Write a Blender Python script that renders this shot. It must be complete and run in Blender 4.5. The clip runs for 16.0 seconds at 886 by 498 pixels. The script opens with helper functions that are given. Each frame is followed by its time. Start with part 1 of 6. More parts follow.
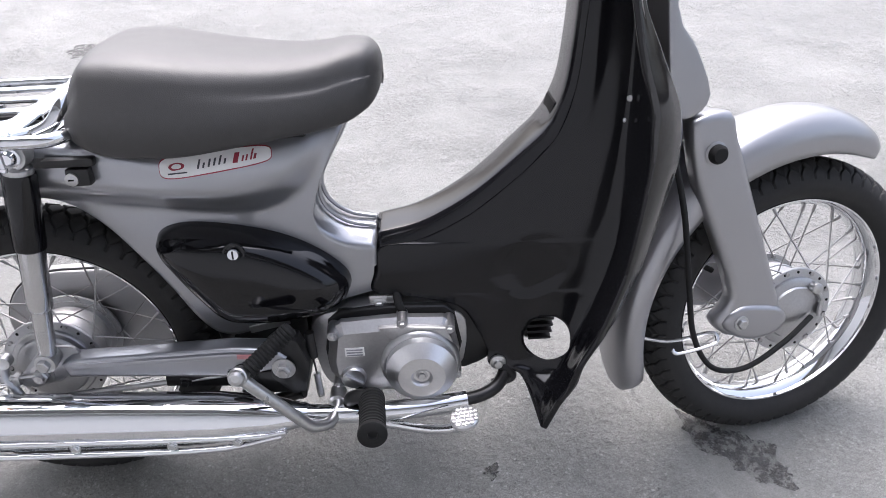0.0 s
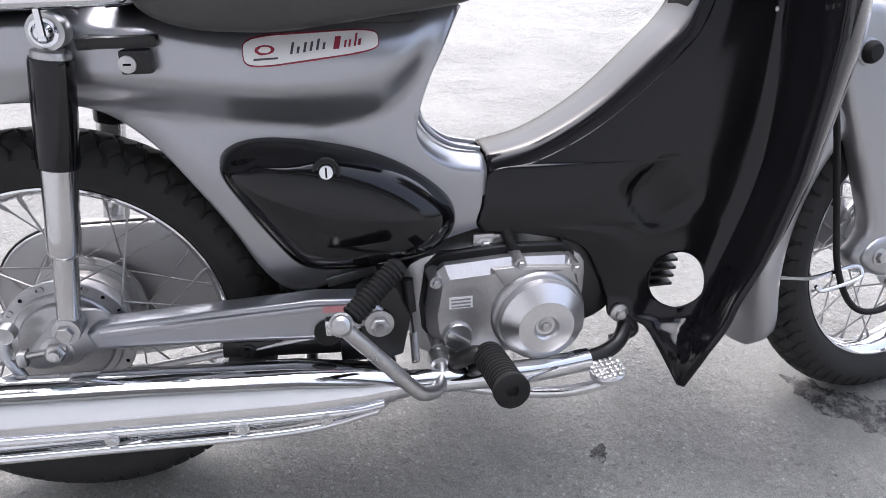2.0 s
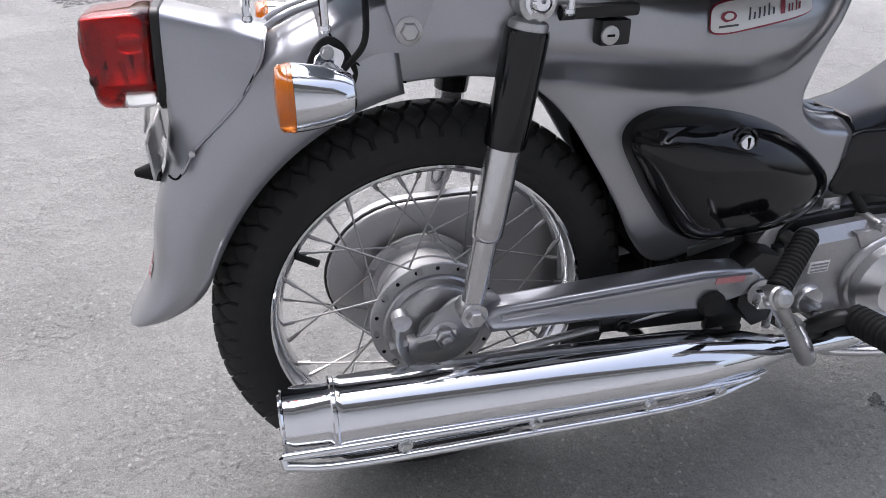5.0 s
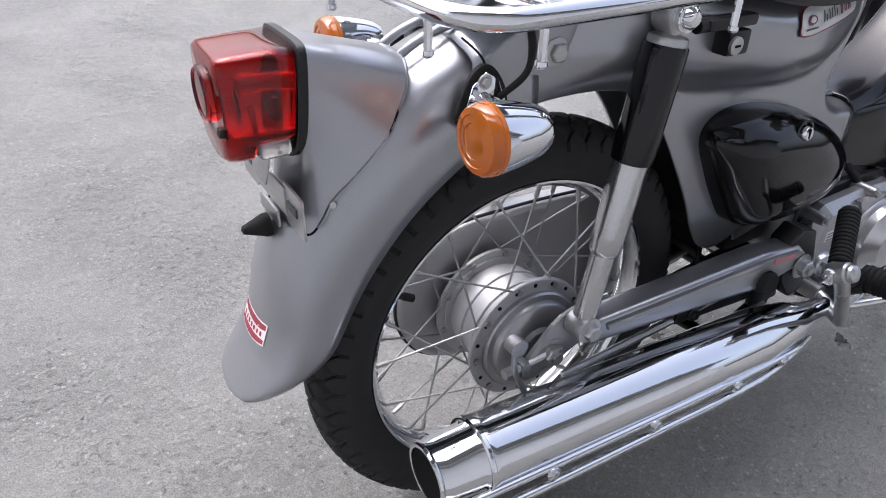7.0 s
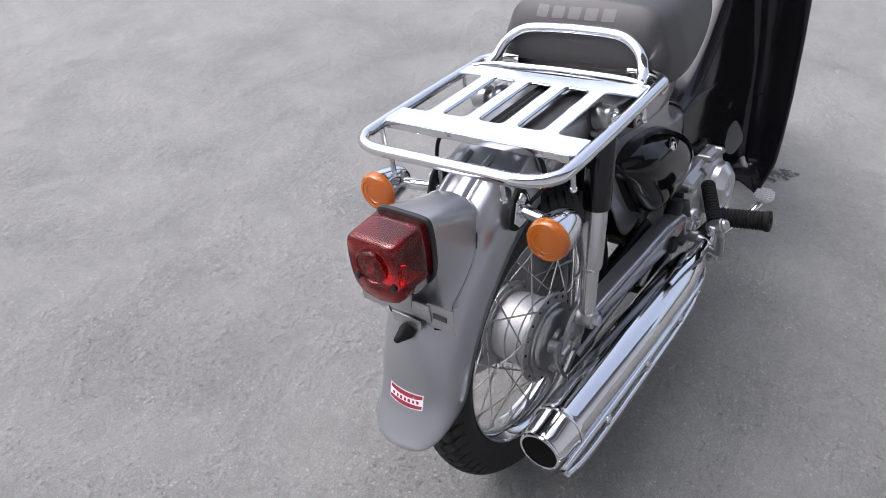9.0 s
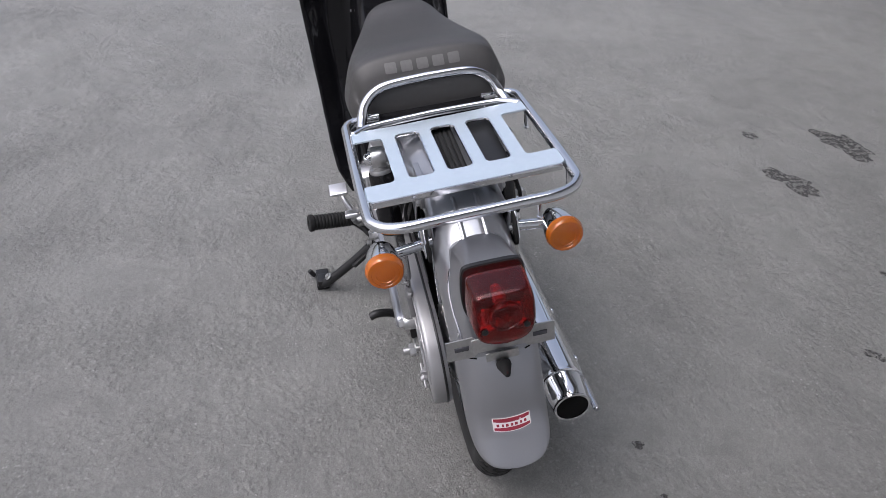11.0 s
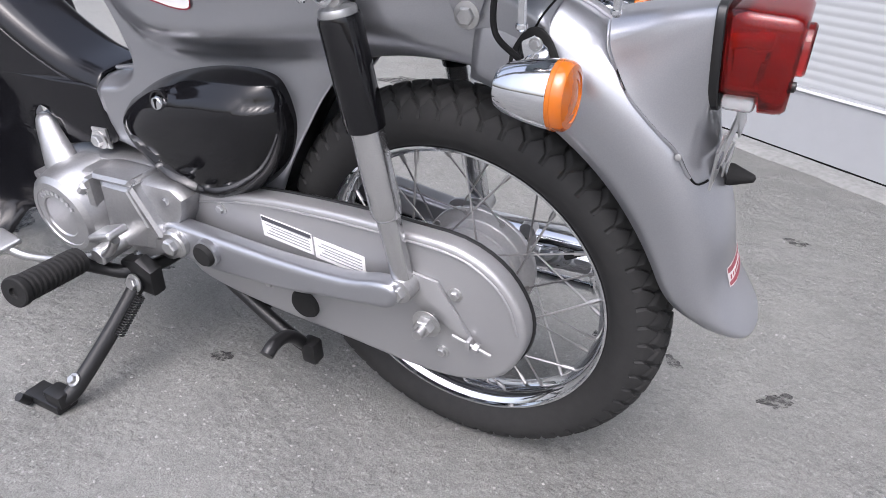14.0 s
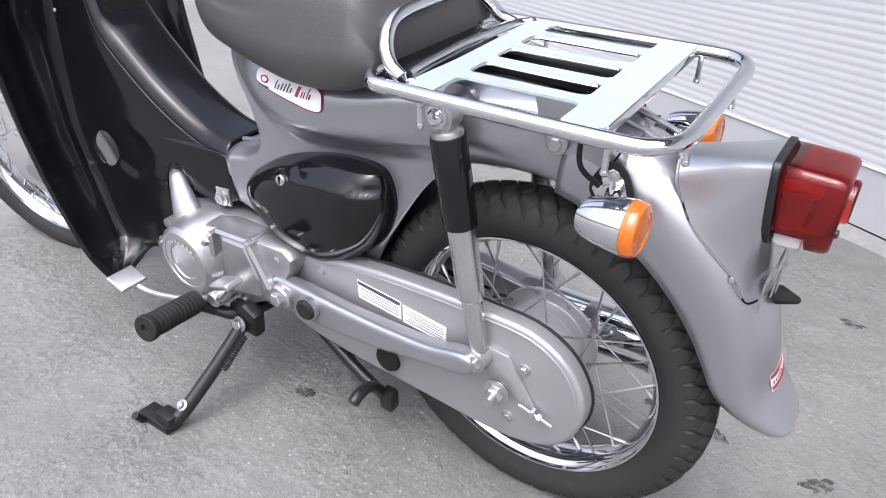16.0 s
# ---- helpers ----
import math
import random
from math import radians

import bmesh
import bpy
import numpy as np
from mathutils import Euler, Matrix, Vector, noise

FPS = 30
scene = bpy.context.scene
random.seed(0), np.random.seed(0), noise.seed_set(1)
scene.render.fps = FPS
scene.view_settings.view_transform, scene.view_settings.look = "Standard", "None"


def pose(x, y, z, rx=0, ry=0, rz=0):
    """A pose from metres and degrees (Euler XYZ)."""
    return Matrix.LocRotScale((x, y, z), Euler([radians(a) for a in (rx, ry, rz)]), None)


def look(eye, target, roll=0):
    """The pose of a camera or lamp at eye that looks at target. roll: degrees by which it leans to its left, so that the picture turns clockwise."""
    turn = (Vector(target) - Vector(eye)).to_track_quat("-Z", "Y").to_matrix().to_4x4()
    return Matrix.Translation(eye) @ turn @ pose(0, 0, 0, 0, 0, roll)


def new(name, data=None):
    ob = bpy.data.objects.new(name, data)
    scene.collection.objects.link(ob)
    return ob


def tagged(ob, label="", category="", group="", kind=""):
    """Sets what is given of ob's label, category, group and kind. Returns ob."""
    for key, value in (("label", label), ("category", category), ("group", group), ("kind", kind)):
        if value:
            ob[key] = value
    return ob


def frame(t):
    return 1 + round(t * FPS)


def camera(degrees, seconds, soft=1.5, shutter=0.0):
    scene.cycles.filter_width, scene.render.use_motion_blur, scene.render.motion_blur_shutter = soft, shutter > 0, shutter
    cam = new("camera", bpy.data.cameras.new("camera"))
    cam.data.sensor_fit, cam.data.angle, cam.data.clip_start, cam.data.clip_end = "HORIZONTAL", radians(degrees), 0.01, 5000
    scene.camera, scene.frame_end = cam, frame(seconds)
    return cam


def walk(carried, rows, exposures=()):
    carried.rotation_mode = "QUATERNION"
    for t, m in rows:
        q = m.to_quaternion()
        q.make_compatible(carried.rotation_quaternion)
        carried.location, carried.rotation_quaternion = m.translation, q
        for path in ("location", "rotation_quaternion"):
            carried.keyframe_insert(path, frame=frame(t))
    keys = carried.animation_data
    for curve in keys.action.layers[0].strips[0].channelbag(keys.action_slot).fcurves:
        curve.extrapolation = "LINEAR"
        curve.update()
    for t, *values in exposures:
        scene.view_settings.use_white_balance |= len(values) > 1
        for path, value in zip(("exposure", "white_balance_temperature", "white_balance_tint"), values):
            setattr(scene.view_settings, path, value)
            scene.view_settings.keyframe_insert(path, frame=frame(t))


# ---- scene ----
cam = camera(65.4, 16.0, soft=0.8)
PATH = [
    (0, (0.561, -0.741, 0.991), (0.617, 0.834, -0.239), -1.8),
    (0.5, (0.521, -0.780, 0.930), (0.641, 0.812, -0.274), -0.5),
    (1, (0.448, -0.723, 0.825), (0.649, 0.934, -0.277), -4.4),
    (1.5, (0.380, -0.686, 0.792), (0.602, 0.979, -0.294), -2.1),
    (2, (0.322, -0.668, 0.771), (0.609, 0.967, -0.345), 0.6),
    (2.5, (0.243, -0.694, 0.780), (0.592, 0.947, -0.310), 1.2),
    (3, (0.148, -0.698, 0.807), (0.521, 0.939, -0.279), 0.8),
    (3.5, (0.059, -0.697, 0.828), (0.410, 0.935, -0.273), 0.5),
    (4, (-0.018, -0.666, 0.828), (0.270, 0.945, -0.321), -0.1),
    (4.5, (-0.085, -0.599, 0.816), (0.263, 0.966, -0.380), 1.5),
    (5, (-0.146, -0.530, 0.779), (0.279, 0.971, -0.472), 2.1),
    (5.2, (-0.168, -0.503, 0.762), (0.304, 0.947, -0.533), 3.4),
    (7.3, (-0.401, -0.364, 0.796), (0.508, 0.858, -0.489), 6.4),
    (7.5, (-0.405, -0.367, 0.812), (0.523, 0.828, -0.482), 5.4),
    (8, (-0.440, -0.357, 0.859), (0.606, 0.696, -0.473), 4.4),
    (8.5, (-0.526, -0.356, 0.950), (0.557, 0.683, -0.363), 3.5),
    (8.7, (-0.594, -0.345, 1.002), (0.546, 0.671, -0.302), 1.8),
    (10.8, (-0.896, 0.256, 1.079), (0.696, 0.021, -0.108), 6.0),
    (11, (-0.868, 0.314, 1.069), (0.708, -0.068, -0.102), 4.3),
    (11.5, (-0.765, 0.452, 1.026), (0.701, -0.208, -0.163), 2.7),
    (12, (-0.670, 0.584, 1.018), (0.665, -0.327, -0.160), 1.3),
    (12.5, (-0.547, 0.702, 0.991), (0.587, -0.454, -0.182), 1.9),
    (13, (-0.399, 0.714, 0.909), (0.633, -0.663, -0.110), 1.4),
    (13.5, (-0.317, 0.715, 0.757), (0.560, -0.809, -0.196), 4.9),
    (14, (-0.295, 0.703, 0.619), (0.503, -0.898, -0.276), 3.8),
    (14.5, (-0.289, 0.670, 0.606), (0.545, -0.934, -0.250), 4.4),
    (15, (-0.299, 0.677, 0.609), (0.553, -0.914, -0.252), 4.8),
    (15.5, (-0.304, 0.716, 0.636), (0.600, -0.856, -0.209), 4.6),
    (16, (-0.296, 0.780, 0.723), (0.654, -0.761, -0.126), 6.1),
]
EXPOSURES = [(t, e, 6060 if t < 5.5 else 6030 if t < 12 else 5995, 16) for t, e in ((0.0, 1.62), (1.0, 1.68), (2.0, 1.82), (3.0, 1.82), (3.5, 1.71), (4.0, 1.48), (4.5, 1.33), (5.0, 1.28), (7.5, 1.24), (8.0, 1.23), (8.5, 1.16), (11.0, 0.40), (12.0, 0.56), (12.5, 0.67), (13.0, 0.85), (14.0, 1.23), (16.0, 1.39))]
walk(cam, [(t, look(eye, target, roll)) for t, eye, target, roll in PATH], EXPOSURES)

# ---- sky, sun ----
world = bpy.data.worlds.new("sky")
scene.world = world
world.use_nodes = True
wn = world.node_tree
wn.nodes.clear()
w_out = wn.nodes.new("ShaderNodeOutputWorld")
w_bg = wn.nodes.new("ShaderNodeBackground")
w_sky = wn.nodes.new("ShaderNodeTexSky")
w_sky.sky_type = "NISHITA"
w_sky.sun_disc = False
w_sky.sun_elevation = radians(57)
w_sky.sun_rotation = radians(-12)
w_sky.dust_density = 7.0
w_sky.air_density = 1.2
w_hs = wn.nodes.new("ShaderNodeHueSaturation")
w_hs.inputs["Saturation"].default_value = 0.55
w_bg.inputs["Strength"].default_value = 0.15
wn.links.new(w_sky.outputs[0], w_hs.inputs["Color"])
wn.links.new(w_hs.outputs[0], w_bg.inputs[0])
wn.links.new(w_bg.outputs[0], w_out.inputs[0])
sun = new("sun", bpy.data.lights.new("sun", "SUN"))
sun.data.energy = 0.8
sun.data.angle = radians(50)
sun.data.color = (1.0, 0.985, 0.96)
sun.matrix_world = look((-0.6, 1.6, 6.1), (0, 0, 0))


# ---- materials ----
def mat(name, color, rough=0.5, metal=0.0, noise_scale=40.0, noise_amt=0.08, rough_amt=0.05, bump=0.0, bump_scale=200.0,
        coat=0.0, coat_rough=0.05, ior=1.45, transmission=0.0, big_amt=0.05, big_scale=6.0, spec=0.5):
    """A principled surface with grain at two scales, wear in the gloss and a fine relief."""
    m = bpy.data.materials.new(name)
    m.use_nodes = True
    nt = m.node_tree
    b = nt.nodes["Principled BSDF"]
    tc = nt.nodes.new("ShaderNodeTexCoord")
    n1 = nt.nodes.new("ShaderNodeTexNoise")
    n1.inputs["Scale"].default_value = noise_scale
    n1.inputs["Detail"].default_value = 5
    n2 = nt.nodes.new("ShaderNodeTexNoise")
    n2.inputs["Scale"].default_value = big_scale
    n2.inputs["Detail"].default_value = 3
    for n in (n1, n2):
        nt.links.new(tc.outputs["Object"], n.inputs["Vector"])
    v1 = nt.nodes.new("ShaderNodeMapRange")
    v1.inputs[3].default_value, v1.inputs[4].default_value = 1 - noise_amt, 1 + noise_amt
    nt.links.new(n1.outputs[0], v1.inputs[0])
    v2 = nt.nodes.new("ShaderNodeMapRange")
    v2.inputs[3].default_value, v2.inputs[4].default_value = 1 - big_amt, 1 + big_amt
    nt.links.new(n2.outputs[0], v2.inputs[0])
    mul = nt.nodes.new("ShaderNodeMath")
    mul.operation = "MULTIPLY"
    nt.links.new(v1.outputs[0], mul.inputs[0])
    nt.links.new(v2.outputs[0], mul.inputs[1])
    vm = nt.nodes.new("ShaderNodeVectorMath")
    vm.operation = "SCALE"
    vm.inputs[0].default_value = color[:3]
    nt.links.new(mul.outputs[0], vm.inputs["Scale"])
    nt.links.new(vm.outputs[0], b.inputs["Base Color"])
    r = nt.nodes.new("ShaderNodeMapRange")
    r.inputs[3].default_value, r.inputs[4].default_value = max(0.01, rough - rough_amt), rough + rough_amt
    nt.links.new(n2.outputs[0], r.inputs[0])
    nt.links.new(r.outputs[0], b.inputs["Roughness"])
    b.inputs["Metallic"].default_value = metal
    b.inputs["IOR"].default_value = ior
    b.inputs["Specular IOR Level"].default_value = spec
    b.inputs["Coat Weight"].default_value = coat
    b.inputs["Coat Roughness"].default_value = coat_rough
    b.inputs["Transmission Weight"].default_value = transmission
    if bump:
        n3 = nt.nodes.new("ShaderNodeTexNoise")
        n3.inputs["Scale"].default_value = bump_scale
        n3.inputs["Detail"].default_value = 4
        nt.links.new(tc.outputs["Object"], n3.inputs["Vector"])
        bp = nt.nodes.new("ShaderNodeBump")
        bp.inputs["Strength"].default_value = bump
        bp.inputs["Distance"].default_value = 0.002
        nt.links.new(n3.outputs[0], bp.inputs["Height"])
        nt.links.new(bp.outputs[0], b.inputs["Normal"])
    return m


SILVER = mat("silver_paint", (0.345, 0.352, 0.372), 0.30, 0.80, 900, 0.10, 0.04, coat=0.5, coat_rough=0.06, big_scale=9)
SILVER_FORK = mat("silver_paint_fork", (0.33, 0.33, 0.34), 0.33, 0.78, 900, 0.10, 0.04, coat=0.4, coat_rough=0.12, big_scale=9)
CHROME = mat("chrome", (0.71, 0.72, 0.74), 0.07, 1.0, 60, 0.03, 0.035, bump=0.02, bump_scale=90, big_scale=14)
# pale blue of the reflected sky is mixed into this chrome's base colour
SKY_TINT_CHROME = mat("sky_tint_chrome", (0.62, 0.71, 0.78), 0.22, 0.60, 120, 0.05, 0.05, bump=0.03, bump_scale=60, big_scale=20)
TUBE_CHROME = mat("tube_chrome", (0.56, 0.56, 0.565), 0.17, 0.95, 180, 0.08, 0.06, bump=0.04, bump_scale=240, big_scale=22, big_amt=0.08)
WORN_CHROME = mat("worn_chrome", (0.66, 0.67, 0.68), 0.2, 1.0, 120, 0.12, 0.08, bump=0.05, bump_scale=160, big_scale=20)
ALLOY = mat("cast_alloy", (0.41, 0.41, 0.415), 0.36, 0.88, 260, 0.12, 0.08, bump=0.10, bump_scale=500, big_scale=16, big_amt=0.12)
SATIN_ALLOY = mat("satin_alloy", (0.60, 0.60, 0.61), 0.30, 0.9, 300, 0.08, 0.06, bump=0.05, bump_scale=600, big_scale=16)
HUB_ALLOY = mat("hub_alloy", (0.46, 0.46, 0.465), 0.46, 0.72, 260, 0.12, 0.08, bump=0.10, bump_scale=500, big_scale=16, big_amt=0.12)
CASE_PAINT = mat("case_paint", (0.37, 0.37, 0.375), 0.42, 0.65, 700, 0.08, 0.06, coat=0.2, coat_rough=0.2, big_scale=12, big_amt=0.08)
GLOSS_BLACK = mat("gloss_black", (0.005, 0.005, 0.006), 0.09, 0.0, 30, 0.2, 0.04, big_scale=8, spec=0.48)
SHIELD_BLACK = mat("shield_black", (0.0050, 0.0050, 0.0062), 0.15, 0.0, 50, 0.25, 0.05, bump=0.012, bump_scale=300, big_scale=7, big_amt=0.25, spec=0.40)
SHIELD_EDGE = mat("shield_edge", (0.006, 0.006, 0.007), 0.10, 0.0, 50, 0.25, 0.05, big_scale=7, big_amt=0.25, spec=0.6, coat=0.6, coat_rough=0.06)
SATIN_BLACK = mat("satin_black", (0.009, 0.009, 0.0095), 0.40, 0.0, 60, 0.2, 0.08, bump=0.05, bump_scale=300)
RUBBER = mat("rubber", (0.013, 0.013, 0.013), 0.78, 0.0, 160, 0.25, 0.08, bump=0.2, bump_scale=400, big_amt=0.2, spec=0.3)
TYRE_RUBBER = mat("tyre_rubber", (0.021, 0.0208, 0.0206), 0.72, 0.0, 90, 0.25, 0.1, bump=0.15, bump_scale=300, big_amt=0.25, big_scale=10, spec=0.35)
VINYL = mat("seat_vinyl", (0.046, 0.0450, 0.0441), 0.47, 0.0, 140, 0.12, 0.05, bump=0.20, bump_scale=900, big_amt=0.18, big_scale=9, spec=0.52)
LETTER_GREY = mat("letter_grey", (0.105, 0.104, 0.102), 0.5, 0.0, 200, 0.15)
RED_LENS = mat("red_lens", (0.54, 0.040, 0.037), 0.03, 0.0, 60, 0.05, 0.02, transmission=0.97, ior=1.42, spec=0.5)
AMBER_LENS = mat("amber_lens", (0.82, 0.225, 0.014), 0.10, 0.0, 60, 0.05, 0.03, coat=0.4, transmission=0.55, ior=1.45)
CLEAR_LENS = mat("clear_lens", (0.86, 0.86, 0.86), 0.12, 0.0, 60, 0.05, 0.03, transmission=0.72)
LENS_BACK = mat("lens_back", (0.70, 0.70, 0.70), 0.25, 0.8, 60, 0.1, 0.05)
PAPER_WHITE = mat("sticker_white", (0.72, 0.71, 0.70), 0.35, 0.0, 80, 0.05, 0.05, coat=0.3)
STICKER_PINK = mat("sticker_pink", (0.46, 0.20, 0.21), 0.4, 0.0, 300, 0.25, 0.05)
STICKER_WINE = mat("sticker_wine", (0.26, 0.025, 0.045), 0.4, 0.0, 80, 0.1, 0.05)
STICKER_DARK = mat("sticker_dark", (0.06, 0.06, 0.07), 0.4, 0.0, 80, 0.1)
STICKER_GREY = mat("sticker_grey", (0.24, 0.24, 0.26), 0.4, 0.0, 80, 0.1)
SPOKE_STEEL = mat("spoke_steel", (0.34, 0.335, 0.33), 0.38, 0.85, 200, 0.2, 0.1, big_scale=30, big_amt=0.2)
STEEL = mat("zinc_steel", (0.46, 0.46, 0.46), 0.32, 0.9, 200, 0.18, 0.1, bump=0.06, bump_scale=400, big_scale=30, big_amt=0.15)
# near-black for joint lines, and for shade painted into holes, slots and gaps
DARK_GAP = mat("dark_gap", (0.008, 0.008, 0.008), 0.85, 0.0, 60, 0.2, spec=0.1)
SHUTTER_PAINT = mat("shutter_paint", (0.42, 0.43, 0.435), 0.42, 0.0, 25, 0.03, 0.06, big_scale=1.2, big_amt=0.05, spec=0.4)
SHUTTER_RAIL = mat("shutter_rail", (0.38, 0.39, 0.40), 0.38, 0.10, 25, 0.04, 0.06, big_scale=1.5, big_amt=0.06)
CONCRETE = mat("concrete_edge", (0.24, 0.24, 0.235), 0.9, 0.0, 60, 0.35, 0.05, bump=0.6, bump_scale=90, big_amt=0.2, spec=0.2)
STAIN = mat("oil_stain", (0.066, 0.065, 0.063), 0.55, 0.0, 60, 0.3, 0.1, bump=0.4, bump_scale=260, big_amt=0.2, spec=0.4)

_nt = STAIN.node_tree
_tc, _nz, _rp = _nt.nodes.new("ShaderNodeTexCoord"), _nt.nodes.new("ShaderNodeTexNoise"), _nt.nodes.new("ShaderNodeMapRange")
_nz.inputs["Scale"].default_value, _nz.inputs["Detail"].default_value, _nz.inputs["Roughness"].default_value = 55, 7, 0.75
_rp.inputs[1].default_value, _rp.inputs[2].default_value, _rp.inputs[3].default_value, _rp.inputs[4].default_value = 0.45, 0.62, 0.05, 0.86
_nt.links.new(_tc.outputs["Object"], _nz.inputs["Vector"])
_nt.links.new(_nz.outputs[0], _rp.inputs[0])
_nt.links.new(_rp.outputs[0], _nt.nodes["Principled BSDF"].inputs["Alpha"])


def asphalt():
    """Old pale asphalt: fine aggregate, broad weathering, scuffs and a rough relief."""
    m = bpy.data.materials.new("weathered_asphalt")
    m.use_nodes = True
    nt = m.node_tree
    b = nt.nodes["Principled BSDF"]
    tc = nt.nodes.new("ShaderNodeTexCoord")

    def noise_tex(scale, detail, rough=0.6):
        n = nt.nodes.new("ShaderNodeTexNoise")
        n.inputs["Scale"].default_value, n.inputs["Detail"].default_value = scale, detail
        n.inputs["Roughness"].default_value = rough
        nt.links.new(tc.outputs["Object"], n.inputs["Vector"])
        return n

    def ramp(src, stops):
        r = nt.nodes.new("ShaderNodeValToRGB")
        while len(r.color_ramp.elements) < len(stops):
            r.color_ramp.elements.new(0.5)
        for e, (p, c) in zip(r.color_ramp.elements, stops):
            e.position, e.color = p, (c, c, c * 0.985, 1)
        nt.links.new(src, r.inputs[0])
        return r

    def mix(kind, fac, a, c):
        n = nt.nodes.new("ShaderNodeMix")
        n.data_type, n.blend_type = "RGBA", kind
        n.inputs[0].default_value = fac
        nt.links.new(a, n.inputs[6])
        nt.links.new(c, n.inputs[7])
        return n.outputs[2]

    broad = ramp(noise_tex(1.1, 6, 0.62).outputs[0], [(0.25, 0.172), (0.55, 0.212), (0.8, 0.252)])
    mid = ramp(noise_tex(9, 7, 0.7).outputs[0], [(0.28, 0.80), (0.5, 1.0), (0.74, 1.12)])
    grain = ramp(noise_tex(420, 3, 0.8).outputs[0], [(0.30, 0.50), (0.5, 1.0), (0.70, 1.46)])
    patch = ramp(noise_tex(4.5, 5, 0.65).outputs[0], [(0.43, 0.16), (0.66, 1.0)])  # where the surface has worn open

    def cells(scale):
        v = nt.nodes.new("ShaderNodeTexVoronoi")
        v.inputs["Scale"].default_value = scale
        nt.links.new(tc.outputs["Object"], v.inputs["Vector"])
        k = nt.nodes.new("ShaderNodeSeparateColor")
        nt.links.new(v.outputs["Color"], k.inputs[0])
        return v, k

    def math_node(op, a, c):
        n = nt.nodes.new("ShaderNodeMath")
        n.operation = op
        for i, q in enumerate((a, c)):
            if isinstance(q, (int, float)):
                n.inputs[i].default_value = q
            else:
                nt.links.new(q, n.inputs[i])
        return n.outputs[0]

    stone_v, stone_k = cells(135)
    lit = math_node("LESS_THAN", stone_v.outputs["Distance"], 0.36)
    few = math_node("GREATER_THAN", stone_k.outputs[0], 0.80)
    chip = math_node("MULTIPLY", math_node("MULTIPLY", lit, few), patch.outputs[0])
    open_ = ramp(noise_tex(95, 6, 0.75).outputs[0], [(0.0, 0.0), (0.57, 0.0), (0.67, 1.0)])
    pit = math_node("MULTIPLY", open_.outputs[0], patch.outputs[0])
    agg_k = cells(240)[1]
    agg = ramp(agg_k.outputs[0], [(0.0, 0.86), (0.6, 1.0), (1.0, 1.12)])
    c = mix("MULTIPLY", 1.0, broad.outputs[0], mid.outputs[0])
    c = mix("MULTIPLY", 0.8, c, grain.outputs[0])
    c = mix("MULTIPLY", 0.7, c, agg.outputs[0])
    tone = math_node("ADD", math_node("SUBTRACT", 1.0, math_node("MULTIPLY", pit, 0.62)), math_node("MULTIPLY", chip, 0.52))
    toned = nt.nodes.new("ShaderNodeVectorMath")
    toned.operation = "SCALE"
    nt.links.new(c, toned.inputs[0])
    nt.links.new(tone, toned.inputs["Scale"])
    nt.links.new(toned.outputs[0], b.inputs["Base Color"])
    b.inputs["Roughness"].default_value = 0.64
    b.inputs["Specular IOR Level"].default_value = 0.5
    lumps = noise_tex(55, 6, 0.72)
    h = math_node("MULTIPLY", math_node("MULTIPLY", lumps.outputs[0], patch.outputs[0]), 4.0)
    h = math_node("ADD", h, math_node("MULTIPLY", chip, 0.9))
    h = math_node("SUBTRACT", h, math_node("MULTIPLY", pit, 1.2))
    h = math_node("ADD", h, math_node("MULTIPLY", grain.outputs[0], 0.25))
    bp = nt.nodes.new("ShaderNodeBump")
    bp.inputs["Strength"].default_value = 0.9
    bp.inputs["Distance"].default_value = 0.0058
    nt.links.new(h, bp.inputs["Height"])
    nt.links.new(bp.outputs[0], b.inputs["Normal"])
    return m


ASPHALT = asphalt()


# ---- shaping helpers ----
def cr(pts, n=6):
    """A smooth line through the given points (Catmull-Rom), n steps a span."""
    p = np.array(pts, float)
    p = np.vstack([2 * p[0] - p[1], p, 2 * p[-1] - p[-2]])
    out = []
    for i in range(1, len(p) - 2):
        for k in range(n):
            t = k / n
            out.append(0.5 * (2 * p[i] + (p[i + 1] - p[i - 1]) * t + (2 * p[i - 1] - 5 * p[i] + 4 * p[i + 1] - p[i + 2]) * t * t
                              + (3 * p[i] - p[i - 1] - 3 * p[i + 1] + p[i + 2]) * t ** 3))
    out.append(p[-2])
    return [tuple(q) for q in out]


def cr_closed(pts, n=6):
    p = np.array(pts, float)
    m = len(p)
    out = []
    for i in range(m):
        a, b, c, d = p[i - 1], p[i], p[(i + 1) % m], p[(i + 2) % m]
        for k in range(n):
            t = k / n
            out.append(tuple(0.5 * (2 * b + (c - a) * t + (2 * a - 5 * b + 4 * c - d) * t * t + (3 * b - a - 3 * c + d) * t ** 3)))
    return out


